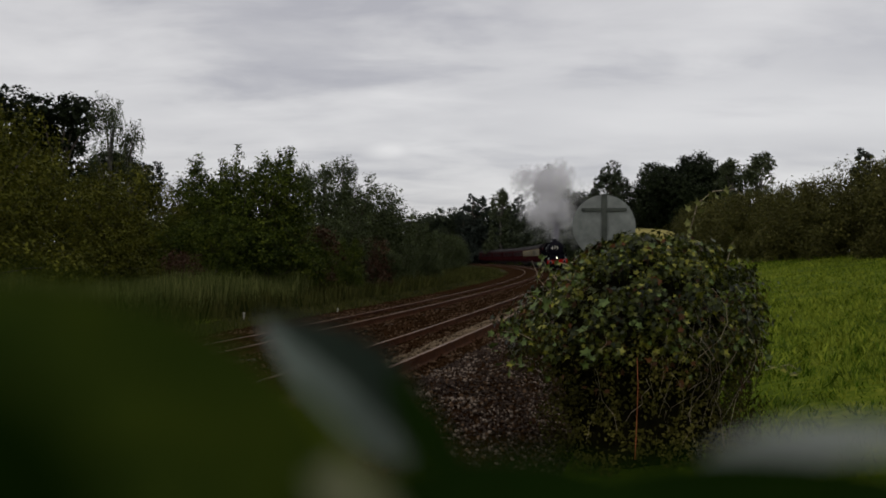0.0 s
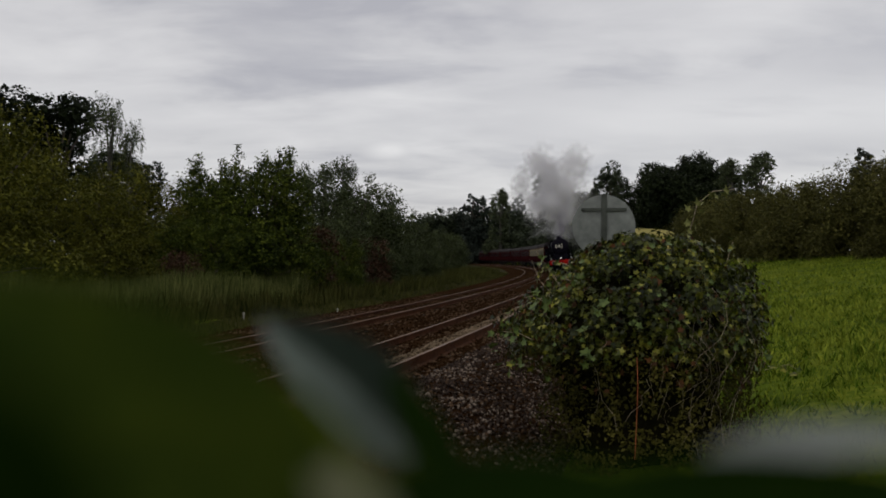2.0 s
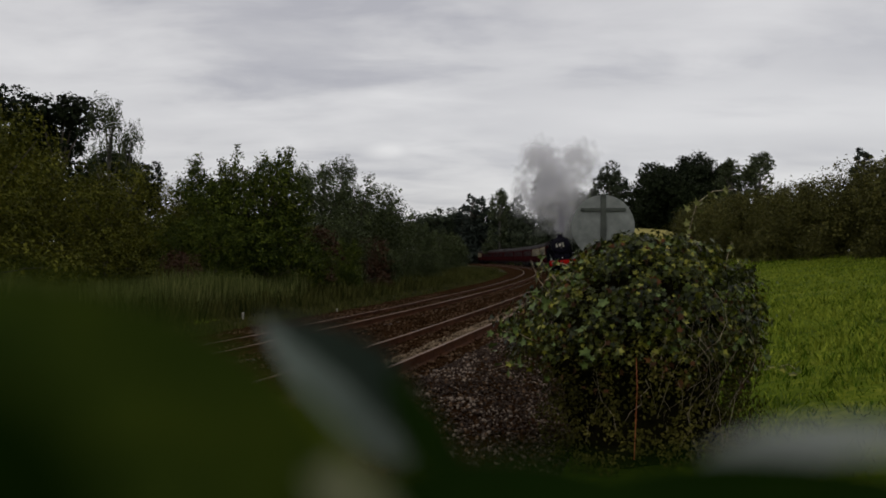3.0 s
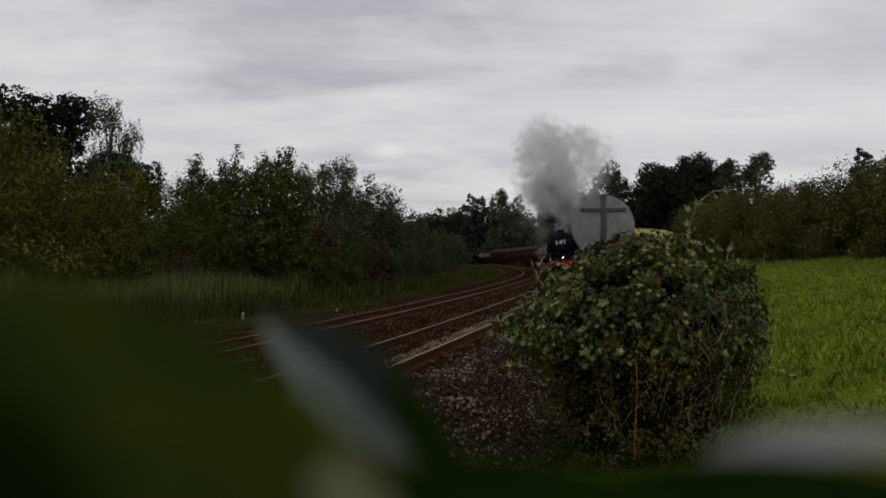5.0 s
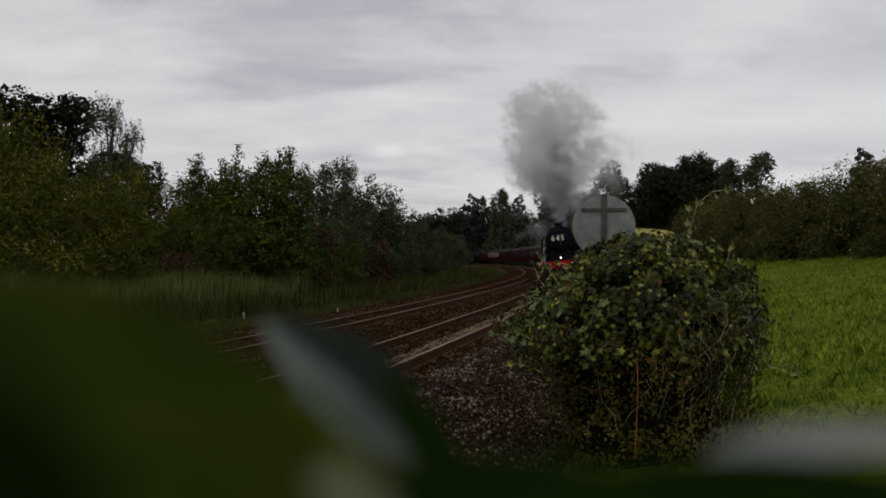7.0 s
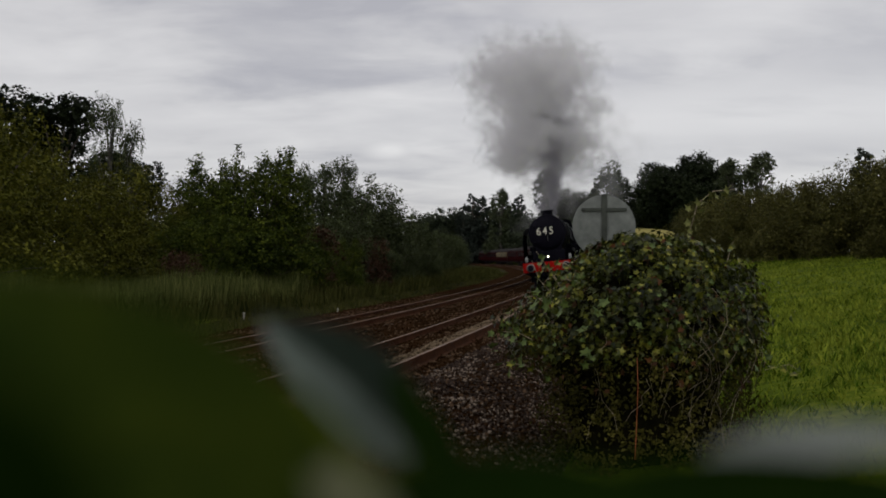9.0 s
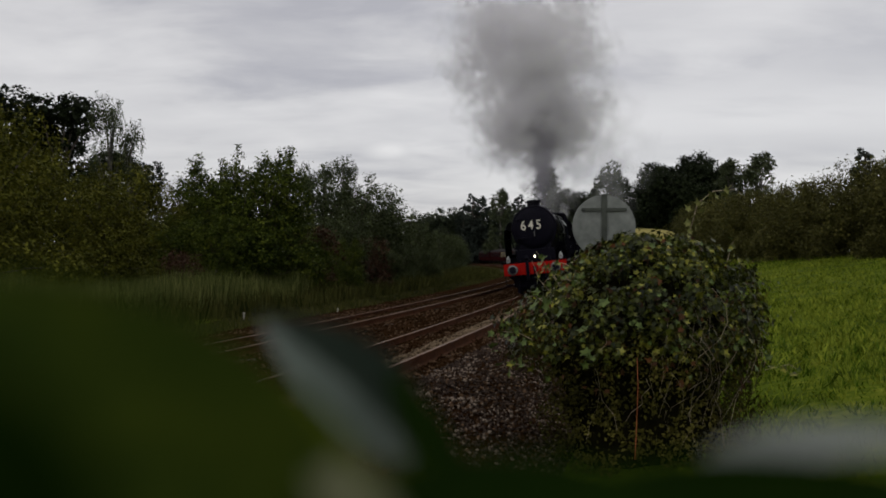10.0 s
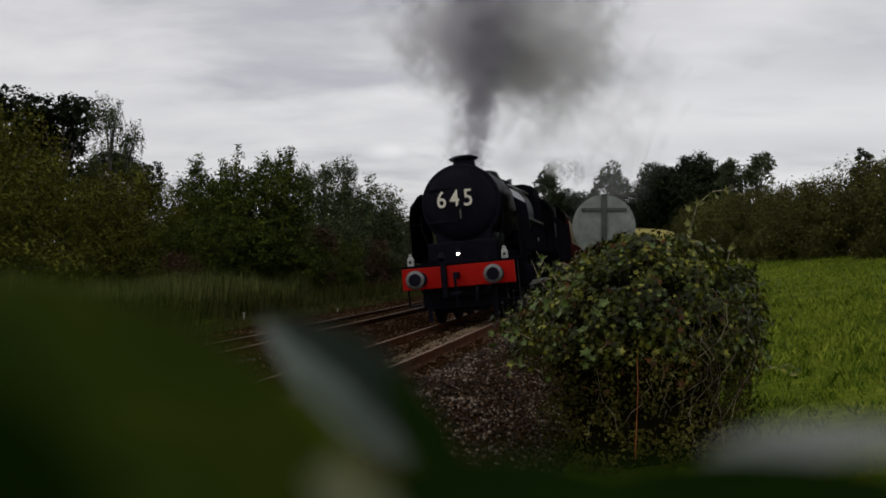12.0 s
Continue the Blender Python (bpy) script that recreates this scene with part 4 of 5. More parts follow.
def near_leaves():
    """A hedge sprig before the lens: stem from the ground and broad leaves, base and tip given by bearing and reach."""
    sprig = thing("hedge_sprig", pose(0, 0, 0), "out-of-focus green hedge leaves close to the lens", "hedge")

    def spot(px, py, d):
        return Vector(((px - 784) / 1600 * d, d, EYE_Z - (py - 458) / 1600 * d))

    bm = fresh()
    tube(bm, [(-0.02, 0.10, -0.6), (-0.03, 0.14, 0.6), (-0.035, 0.16, 1.2), (-0.03, 0.17, EYE_Z - 0.075)], [0.006, 0.005, 0.004, 0.003], 7)
    tube(bm, [(-0.035, 0.16, 1.2), (0.03, 0.16, 1.33), (0.10, 0.17, EYE_Z - 0.065)], [0.004, 0.003, 0.002], 6)
    part("stem", bm, M_STALK, sprig)
    rows = [  # base, tip, width, which way it faces, material
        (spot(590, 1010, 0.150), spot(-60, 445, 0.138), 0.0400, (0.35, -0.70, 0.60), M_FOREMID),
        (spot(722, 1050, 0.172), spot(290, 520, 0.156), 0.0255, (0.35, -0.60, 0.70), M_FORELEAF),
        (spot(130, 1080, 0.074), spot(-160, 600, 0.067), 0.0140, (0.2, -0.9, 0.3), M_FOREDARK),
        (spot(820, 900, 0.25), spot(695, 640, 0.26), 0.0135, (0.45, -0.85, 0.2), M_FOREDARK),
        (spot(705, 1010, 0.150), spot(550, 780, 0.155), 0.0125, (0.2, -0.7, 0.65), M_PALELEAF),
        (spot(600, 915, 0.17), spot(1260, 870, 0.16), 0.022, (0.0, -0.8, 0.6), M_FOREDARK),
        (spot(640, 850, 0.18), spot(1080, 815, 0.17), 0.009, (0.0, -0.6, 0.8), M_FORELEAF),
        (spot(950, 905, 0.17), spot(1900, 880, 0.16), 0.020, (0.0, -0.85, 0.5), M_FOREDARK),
        (spot(1222, 835, 0.19), spot(1810, 735, 0.18), 0.015, (0.0, -0.30, 1.0), M_SHEENGLOSS),
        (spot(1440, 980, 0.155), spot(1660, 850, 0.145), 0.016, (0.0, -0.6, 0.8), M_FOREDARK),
    ]
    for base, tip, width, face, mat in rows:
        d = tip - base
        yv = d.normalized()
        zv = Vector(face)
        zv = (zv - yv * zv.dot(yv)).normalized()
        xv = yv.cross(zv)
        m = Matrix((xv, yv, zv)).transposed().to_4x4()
        ob = part("leaf", broad_leaf(d.length, width, 0.12, 0.5 if mat == M_SHEENGLOSS else 0.15), mat, sprig, smooth=True)
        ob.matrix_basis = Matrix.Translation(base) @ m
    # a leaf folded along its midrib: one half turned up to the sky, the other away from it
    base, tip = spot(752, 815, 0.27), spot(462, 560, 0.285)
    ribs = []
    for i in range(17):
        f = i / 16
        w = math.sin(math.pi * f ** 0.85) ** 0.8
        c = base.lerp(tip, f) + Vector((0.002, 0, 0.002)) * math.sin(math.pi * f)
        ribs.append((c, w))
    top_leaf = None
    # second half is painted paler, in place of the sky's sheen on it
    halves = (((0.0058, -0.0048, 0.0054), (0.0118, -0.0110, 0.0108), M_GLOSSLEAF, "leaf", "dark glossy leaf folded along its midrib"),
              ((-0.0034, -0.0085, -0.0034), (-0.0066, -0.0180, -0.0066), M_SHEENHALF, "leaf_underside", "half of the folded leaf, paled to stand for sky sheen"))
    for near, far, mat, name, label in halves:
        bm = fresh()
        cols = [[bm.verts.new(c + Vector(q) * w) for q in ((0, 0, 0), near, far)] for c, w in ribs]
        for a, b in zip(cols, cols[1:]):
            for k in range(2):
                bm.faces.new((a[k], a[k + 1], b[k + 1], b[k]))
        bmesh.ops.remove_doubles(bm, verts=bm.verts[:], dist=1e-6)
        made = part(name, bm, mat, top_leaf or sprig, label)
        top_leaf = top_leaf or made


# ------------------------------------------------------------------ the train


def wheelset(name, r, parent, y, spokes=14):
    """A pair of spoked wheels on an axle, turning about the local x axis."""
    hub = new(name)
    hub.empty_display_size = 0.2
    hub.parent = parent
    hub.matrix_basis = pose(0, y, r)
    for sx in (-0.73, 0.73):
        bm = fresh()
        m = Matrix.Translation((sx - 0.06, 0, 0)) @ ALONG_X
        lathe(bm, [(r - 0.09, 0), (r + 0.0, 0), (r, 0.12), (r - 0.09, 0.12), (r - 0.09, 0)], 40, m, ends=False)
        lathe(bm, [(r * 0.16, -0.02), (r * 0.16, 0.16)], 16, m)
        for k in range(spokes):
            a = k * math.tau / spokes
            tube(bm, [(sx, r * 0.14 * math.cos(a), r * 0.14 * math.sin(a)), (sx, (r - 0.08) * math.cos(a), (r - 0.08) * math.sin(a))], [0.032, 0.024], 5)
        part("wheel", bm, M_SOOT, hub)
    bm = fresh()
    tube(bm, [(-0.9, 0, 0), (0.9, 0, 0)], [0.08, 0.08], 12)
    part("axle", bm, M_SOOT, hub)
    return hub


def buffer(parent, x, z, y0, sign=-1):
    b = new("buffer")
    b.empty_display_size = 0.1
    b.parent = parent
    b.matrix_basis = Matrix.Translation((x, y0, z)) @ (Matrix() if sign < 0 else Matrix.Rotation(math.pi, 4, "Z"))
    out = Matrix.Rotation(radians(90), 4, "X")
    bm = fresh()
    lathe(bm, [(0.17, 0.0), (0.17, 0.04), (0.115, 0.06), (0.10, 0.28)], 24, out)
    part("housing", bm, M_SOOT, b, smooth=False)
    bm = fresh()
    lathe(bm, [(0.065, 0.26), (0.065, 0.43)], 16, out)
    part("ram", bm, M_STEEL, b)
    bm = fresh()
    lathe(bm, [(0.10, 0.41), (0.205, 0.445), (0.208, 0.47), (0.14, 0.485), (0.001, 0.49)], 32, out)
    part("head", bm, M_STEEL, b, "round steel buffer head", smooth=True)
    bm = fresh()
    lathe(bm, [(0.14, 0.488), (0.001, 0.494)], 32, out, ends=False)
    part("grease_patch", bm, M_SOOT, b, "dark greasy middle of the buffer head")


def head_lamp(parent, x, y, z, lit):
    l = new("head_lamp")
    l.empty_display_size = 0.1
    l.parent = parent
    l.matrix_basis = pose(x, y, z) @ Matrix.Scale(0.82, 4)
    bm = fresh()
    box(bm, -0.085, 0.085, -0.075, 0.075, 0.0, 0.20, 0.02)
    lathe(bm, [(0.09, 0.20), (0.05, 0.25), (0.045, 0.29), (0.06, 0.30), (0.02, 0.33)], 16)
    part("body", bm, M_SOOT if lit else M_LAMPPAINT, l)
    bm = fresh()
    lathe(bm, [(0.038, 0.07), (0.034, 0.10), (0.012, 0.105)], 20, Matrix.Translation((0, 0, 0.11)) @ Matrix.Rotation(radians(90), 4, "X"))
    part("lens", bm, M_LAMP if lit else M_GLASS, l, "glowing warm lamp lens" if lit else "")


def locomotive():
    lo = thing("steam_locomotive", None, "black steam locomotive with red buffer beam and white reporting number", "locomotive")
    # frames and beam
    bm = fresh()
    box(bm, -1.27, 1.27, 0, 0.05, 0.84, 1.32, 0.012)
    part("buffer_beam", bm, M_RED, lo, "bright red buffer beam")
    bm = fresh()
    for sx in (-0.62, 0.62):
        box(bm, sx - 0.02, sx + 0.02, 0.05, 11.4, 0.75, 1.45)
    box(bm, -0.62, 0.62, 0.3, 1.6, 0.62, 0.95)
    part("main_frame", bm, M_SOOT, lo)
    bm = fresh()
    box(bm, -1.30, 1.30, 0.0, 0.95, 1.335, 1.375, 0.01)
    part("front_platform", bm, M_BLACK, lo)
    bm = fresh()
    for sx in (-1, 1):
        x0, x1 = sorted((sx * 0.80, sx * 1.32))
        box(bm, x0, x1, 1.9, 9.0, 1.68, 1.73, 0.01)
        box(bm, sx * 1.31 - 0.012, sx * 1.31 + 0.012, 1.9, 9.0, 1.55, 1.72, 0.004)
        box(bm, x0, x1, 0.9, 1.95, 1.37, 1.41, 0.008)
    part("running_plate", bm, M_BLACK, lo)
    bm = fresh()
    box(bm, -0.80, 0.80, 0.75, 1.15, 1.36, 1.86, 0.03)
    box(bm, -0.66, 0.66, 1.1, 3.0, 1.3, 2.1, 0.03)
    part("smokebox_saddle", bm, M_SOOT, lo)
    # smokebox and boiler
    ax = Matrix.Translation((0, 0, 2.73)) @ ALONG_Y
    bm = fresh()
    lathe(bm, [(0.86, 1.10), (0.93, 1.12), (0.95, 1.16), (0.955, 3.30)], 72, ax)
    part("smokebox", bm, M_SOOT, lo, "sooty black smokebox", smooth=False)
    bm = fresh()
    lathe(bm, [(0.85, 1.105), (0.83, 1.06), (0.62, 0.99), (0.34, 0.95), (0.001, 0.93)], 48, ax, ends=False)
    part("smokebox_door", bm, M_SOOT, lo, "domed smokebox door", smooth=True)
    for zz in (2.35, 3.12):
        bm = fresh()
        box(bm, -0.76, -0.1, 0.95, 1.02, zz - 0.03, zz + 0.03, 0.01)
        part("door_strap", bm, M_SOOT, lo)
    bm = fresh()
    lathe(bm, [(0.05, 0), (0.05, 0.10)], 14, Matrix.Translation((0, 0.95, 2.66)) @ Matrix.Rotation(radians(90), 4, "X"))
    tube(bm, [(0, 0.87, 2.66), (0.06, 0.86, 2.50)], [0.016, 0.012], 6)
    part("door_dart", bm, M_SOOT, lo)
    bm = fresh()
    tube(bm, [(0.02, 0.86, 2.60), (0.02, 0.85, 2.38)], [0.022, 0.016], 6)
    part("door_handle", bm, M_STEEL, lo, "bright steel door handle")
    # reporting number on the door
    cu = bpy.data.curves.new("reporting_number", "FONT")
    cu.body, cu.size, cu.align_x, cu.align_y, cu.extrude, cu.offset = "645", 0.56, "CENTER", "CENTER", 0.012, 0.003
    cu.space_character = 1.34
    tmp = new("reporting_number", cu)
    bpy.context.view_layer.update()
    me = bpy.data.meshes.new_from_object(tmp.evaluated_get(bpy.context.evaluated_depsgraph_get()))
    bpy.data.objects.remove(tmp)
    me.materials.clear()
    me.materials.append(M_WHITE)
    num = new("reporting_number", me)
    num.parent = lo
    num.matrix_basis = pose(-0.10, 0.91, 2.84, 90, 0, 0) @ Matrix.Diagonal((0.84, 0.98, 1, 1))
    tagged(num, "white reporting number 645")
    bm = fresh()
    lathe(bm, [(0.44, 3.58), (0.32, 3.66), (0.275, 3.71), (0.262, 3.83), (0.34, 3.865), (0.355, 3.90), (0.27, 3.95), (0.22, 3.95), (0.20, 3.86)], 32,
          Matrix.Translation((0, 1.98, 0)), ends=False)
    part("chimney", bm, M_SOOT, lo, smooth=False)
    bm = fresh()
    lathe(bm, [(0.90, 3.28), (0.91, 3.32), (0.95, 6.8), (0.96, 7.5)], 48, ax)
    for yy in (4.3, 5.2, 6.1):
        lathe(bm, [(0.905 + 0.015 * (yy - 3.6), yy), (0.925 + 0.015 * (yy - 3.6), yy + 0.01), (0.925 + 0.015 * (yy - 3.6), yy + 0.06), (0.905 + 0.015 * (yy - 3.6), yy + 0.07)], 48, ax)
    part("boiler", bm, M_SATIN, lo, "dark boiler barrel", smooth=False)
    bm = fresh()
    lathe(bm, [(0.52, 3.52), (0.40, 3.62), (0.34, 3.74), (0.30, 3.84), (0.18, 3.90), (0.001, 3.92)], 28, Matrix.Translation((0, 5.3, 0)), ends=False)
    part("dome", bm, M_GREENPAINT, lo, smooth=True)
    bm = fresh()
    lathe(bm, [(0.40, 3.55), (0.30, 3.66), (0.28, 3.76), (0.10, 3.82)], 24, Matrix.Translation((0, 4.2, 0)))
    part("top_feed", bm, M_GREENPAINT, lo)
    bm = fresh()
    box(bm, -0.98, 0.98, 7.45, 10.0, 1.9, 3.66, 0.30)
    part("firebox", bm, M_BLACK, lo, "square-shouldered firebox")
    for sx in (-0.22, 0.22):
        bm = fresh()
        lathe(bm, [(0.08, 3.70), (0.07, 3.86), (0.09, 3.9)], 14, Matrix.Translation((sx, 8.3, 0)))
        part("safety_valve", bm, M_STEEL, lo)
    # smoke deflectors, leaning in at the top
    for sx in (-1, 1):
        bm = fresh()
        prof = [(1.28, 1.45), (1.285, 2.30), (1.27, 2.58), (1.235, 2.78), (1.17, 2.93), (1.09, 3.03), (1.00, 3.08)]
        plate = None
        for name, rows, mat in (("smoke_deflector", prof[:4], M_BLACK), ("curved_lip", prof[3:], M_GREENPAINT)):
            bm = fresh()
            vs = []
            for y in (1.15, 3.45):
                for dx in (0, 0.015):
                    vs.append([bm.verts.new((sx * (a - dx), y + (0.20 if y < 2 and b > 2.9 else 0.0), b)) for a, b in rows])
            o0, i0, o1, i1 = vs
            for k in range(len(rows) - 1):
                bm.faces.new((o0[k], o0[k + 1], o1[k + 1], o1[k]))
                bm.faces.new((i0[k], i0[k + 1], i1[k + 1], i1[k]))
                bm.faces.new((o0[k], o0[k + 1], i0[k + 1], i0[k]))
                bm.faces.new((o1[k], o1[k + 1], i1[k + 1], i1[k]))
            bm.faces.new((o0[-1], o1[-1], i1[-1], i0[-1]))
            bm.faces.new((o0[0], o1[0], i1[0], i0[0]))
            bmesh.ops.recalc_face_normals(bm, faces=bm.faces[:])
            plate = part(name, bm, mat, plate or lo)
        bm = fresh()
        tube(bm, [(sx * 1.29, 1.25, 2.35), (sx * 1.1, 1.25, 2.35), (sx * 0.95, 1.3, 2.40)], [0.018] * 3, 6)
        tube(bm, [(sx * 0.82, 1.02, 1.80), (sx * 0.97, 1.05, 2.20), (sx * 0.97, 1.08, 2.55)], [0.02] * 3, 6)
        part("handrail", bm, M_BLACK, lo)
        bm = fresh()
        tube(bm, [(sx * 0.80, 3.4, 3.30), (sx * 0.84, 6.0, 3.32), (sx * 0.86, 9.0, 3.34)], [0.02] * 3, 6)
        part("boiler_handrail", bm, M_STEEL, lo, "pale steel handrail along the boiler")
        bm = fresh()
        lathe(bm, [(0.30, 1.75), (0.34, 1.78), (0.34, 2.75), (0.30, 2.8)], 28, Matrix.Translation((sx * 1.02, 0, 0.98)) @ ALONG_Y)
        lathe(bm, [(0.15, 1.55), (0.17, 1.58), (0.17, 2.9)], 18, Matrix.Translation((sx * 1.02, 0, 1.42)) @ ALONG_Y)
        part("cylinder", bm, M_BLACK, lo)
        for z in (0.84, 1.13):
            bm = fresh()
            box(bm, sx * 1.0 - 0.03, sx * 1.0 + 0.03, 2.8, 5.0, z - 0.04, z + 0.04)
            part("slide_bar", bm, M_STEEL, lo)
    # splashers over the driving wheels, pipework and sandbox fillers along the boiler
    for sx in (-1, 1):
        for y in (4.95, 7.2, 9.3):
            bm = fresh()
            arc = [(1.06 * math.cos(a), 1.06 * math.sin(a)) for a in [math.pi * (0.20 + 0.60 * k / 10) for k in range(11)]]
            rims = [[bm.verts.new((sx * x, y + q, 1.12 + r)) for q, r in arc] for x in (0.72, 1.22)]
            feet = [[bm.verts.new((sx * x, y + q, 1.70)) for q, r in arc] for x in (0.72, 1.22)]
            for k in range(10):
                bm.faces.new((rims[0][k], rims[0][k + 1], rims[1][k + 1], rims[1][k]))
                for i in (0, 1):
                    bm.faces.new((rims[i][k], rims[i][k + 1], feet[i][k + 1], feet[i][k]))
            bmesh.ops.recalc_face_normals(bm, faces=bm.faces[:])
            part("splasher", bm, M_BLACK, lo)
        bm = fresh()
        tube(bm, [(sx * 0.99, 3.3, 2.55), (sx * 0.98, 6.0, 2.50), (sx * 1.02, 9.2, 2.45)], [0.055] * 3, 8)
        part("ejector_pipe", bm, M_SATIN, lo)
        bm = fresh()
        tube(bm, [(sx * 0.30, 4.2, 3.66), (sx * 0.72, 4.2, 3.42), (sx * 0.99, 4.25, 2.75), (sx * 1.02, 4.4, 1.75)], [0.04] * 4, 8)
        part("feed_pipe", bm, M_SATIN, lo)
        for y in (3.7, 6.0):
            bm = fresh()
            lathe(bm, [(0.06, 1.72), (0.06, 1.86), (0.085, 1.88), (0.085, 1.93), (0.02, 1.95)], 12, Matrix.Translation((sx * 1.14, y, 0)))
            part("sandbox_filler", bm, M_STEEL, lo)
    # cab
    bm = fresh()
    prof = [(1.30, 1.6), (1.30, 2.55), (1.22, 2.98), (1.00, 3.34), (0.60, 3.62), (0.0, 3.74)]
    prof = prof + [(-a, b) for a, b in prof[-2::-1]]
    r0 = [bm.verts.new((a, 9.95, b)) for a, b in prof]
    r1 = [bm.verts.new((a, 11.5 if b > 2.7 else 11.1, b)) for a, b in prof]
    for k in range(len(prof) - 1):
        bm.faces.new((r0[k], r0[k + 1], r1[k + 1], r1[k]))
    bm.faces.new(r0)
    bmesh.ops.recalc_face_normals(bm, faces=bm.faces[:])
    bmesh.ops.solidify(bm, geom=bm.faces[:], thickness=0.03)
    part("cab", bm, M_BLACK, lo)
    for sx in (-1, 1):
        bm = fresh()
        box(bm, sx * 1.303 - 0.006, sx * 1.303 + 0.006, 10.3, 10.8, 2.05, 2.52)
        part("cab_window", bm, M_GLASS, lo)
        bm = fresh()
        box(bm, sx * 1.09 - 0.09, sx * 1.09 + 0.09, 9.93, 9.942, 2.5, 2.95)
        part("spectacle_window", bm, M_GLASS, lo)
    for x in (-0.86, 0.86):
        buffer(lo, x, 1.06, 0.0)
    head_lamp(lo, 0.0, 0.30, 1.47, True)
    head_lamp(lo, -1.07, 0.12, 1.375, False)
    head_lamp(lo, 1.06, 0.12, 1.375, False)
    # coupling, pipes, guard irons
    bm = fresh()
    box(bm, -0.05, 0.05, -0.30, 0.0, 1.02, 1.16, 0.02)
    tube(bm, [(0, -0.28, 1.10), (0, -0.34, 1.00), (0.0, -0.30, 0.60), (0.0, -0.26, 0.42)], [0.03, 0.035, 0.03, 0.04], 8)
    box(bm, -0.12, 0.12, -0.36, -0.28, 0.66, 0.74, 0.02)
    part("screw_coupling", bm, M_SOOT, lo)
    bm = fresh()
    tube(bm, [(-0.30, -0.06, 0.62), (-0.30, -0.07, 1.20), (-0.30, -0.06, 1.50), (-0.30, -0.14, 1.56), (-0.30, -0.20, 1.46)], [0.07] * 5, 10)
    part("vacuum_pipe", bm, M_SOOT, lo)
    bm = fresh()
    tube(bm, [(0.42, -0.03, 0.85), (0.42, -0.10, 0.70), (0.40, -0.10, 0.50)], [0.03] * 3, 8)
    part("heating_pipe", bm, M_SOOT, lo)
    bm = fresh()
    for sx in (-0.52, 0.52):
        box(bm, sx - 0.03, sx + 0.03, 0.75, 3.9, 0.30, 0.92, 0.01)
    # wide dark plate, added to stand for the shade under the buffer beam
    box(bm, -0.98, 0.98, 0.62, 0.70, 0.34, 0.88, 0.02)
    box(bm, -0.52, 0.52, 0.80, 0.90, 0.24, 0.86, 0.02)
    box(bm, -0.52, 0.52, 2.1, 2.5, 0.34, 0.90, 0.03)
    part("bogie_frame", bm, M_SOOT, lo, "black bogie frame, with a wide dark plate for the shade under the beam")
    bm = fresh()
    box(bm, -0.60, 0.60, 3.95, 4.05, 0.30, 1.60, 0.02)
    box(bm, -1.05, 1.05, 2.85, 2.93, 0.72, 1.66, 0.02)
    part("slidebar_bracket", bm, M_SOOT, lo)
    for sx in (-0.75, 0.75):
        bm = fresh()
        box(bm, sx - 0.05, sx + 0.05, 0.25, 0.29, 0.10, 0.95)
        part("guard_iron", bm, M_SOOT, lo)
    for sx in (-1, 1):
        bm = fresh()
        box(bm, sx * 1.12 - 0.16, sx * 1.12 + 0.16, 0.35, 0.60, 0.45, 0.49)
        box(bm, sx * 1.27 - 0.01, sx * 1.27 + 0.01, 0.45, 0.55, 0.45, 1.34)
        part("step", bm, M_SOOT, lo)
    sets = [(wheelset("bogie_wheelset", 0.495, lo, y, 10), 0.495, y) for y in (1.30, 3.30)]
    sets += [(wheelset("driving_wheelset", 1.03, lo, y, 19), 1.03, y) for y in (4.95, 7.2, 9.6)]
    rods = []
    for sx in (-0.93, 0.93):
        bm = fresh()
        box(bm, sx - 0.03, sx + 0.03, -2.35, 2.5, -0.06, 0.06, 0.015)
        rod = part("coupling_rod", bm, M_STEEL, lo)
        rod.matrix_basis = pose(0, 7.2, 1.03)
        rods.append(rod)
    return lo, sets, rods


def tender():
    te = thing("tender", None, "dark tender heaped with coal behind the locomotive", "tender")
    bm = fresh()
    box(bm, -1.36, 1.36, 0.2, 7.2, 1.25, 2.75, 0.06)
    part("tank", bm, M_BLACK, te)
    for sx in (-1, 1):
        bm = fresh()
        vs = [(1.36, 2.74), (1.36, 3.1), (1.16, 3.38)]
        a = [bm.verts.new((sx * x, 0.25, z)) for x, z in vs]
        b = [bm.verts.new((sx * x, 5.6, z)) for x, z in vs]
        for k in range(2):
            bm.faces.new((a[k], a[k + 1], b[k + 1], b[k]))
        bmesh.ops.solidify(bm, geom=bm.faces[:], thickness=0.02)
        part("side_sheet", bm, M_BLACK, te)
    rng = random.Random(2)
    bm = fresh()
    for k in range(150):
        m = pose(rng.uniform(-0.95, 0.95), rng.uniform(0.5, 5.4), 2.80 + rng.uniform(0, 0.30), rng.uniform(0, 90), rng.uniform(0, 90), 0) @ Matrix.Scale(rng.uniform(0.12, 0.28), 4)
        bmesh.ops.create_icosphere(bm, subdivisions=1, radius=0.6, matrix=m)
    part("coal", bm, M_SOOT, te, "heap of black coal")
    bm = fresh()
    for sx in (-1, 1):
        box(bm, sx * 1.05 - 0.02, sx * 1.05 + 0.02, 0.2, 7.3, 0.75, 1.30)
    part("frame", bm, M_SOOT, te)
    sets = [(wheelset("wheelset", 0.65, te, y, 10), 0.65, y) for y in (1.4, 3.6, 5.8)]
    return te, sets


COACH_L = 19.7


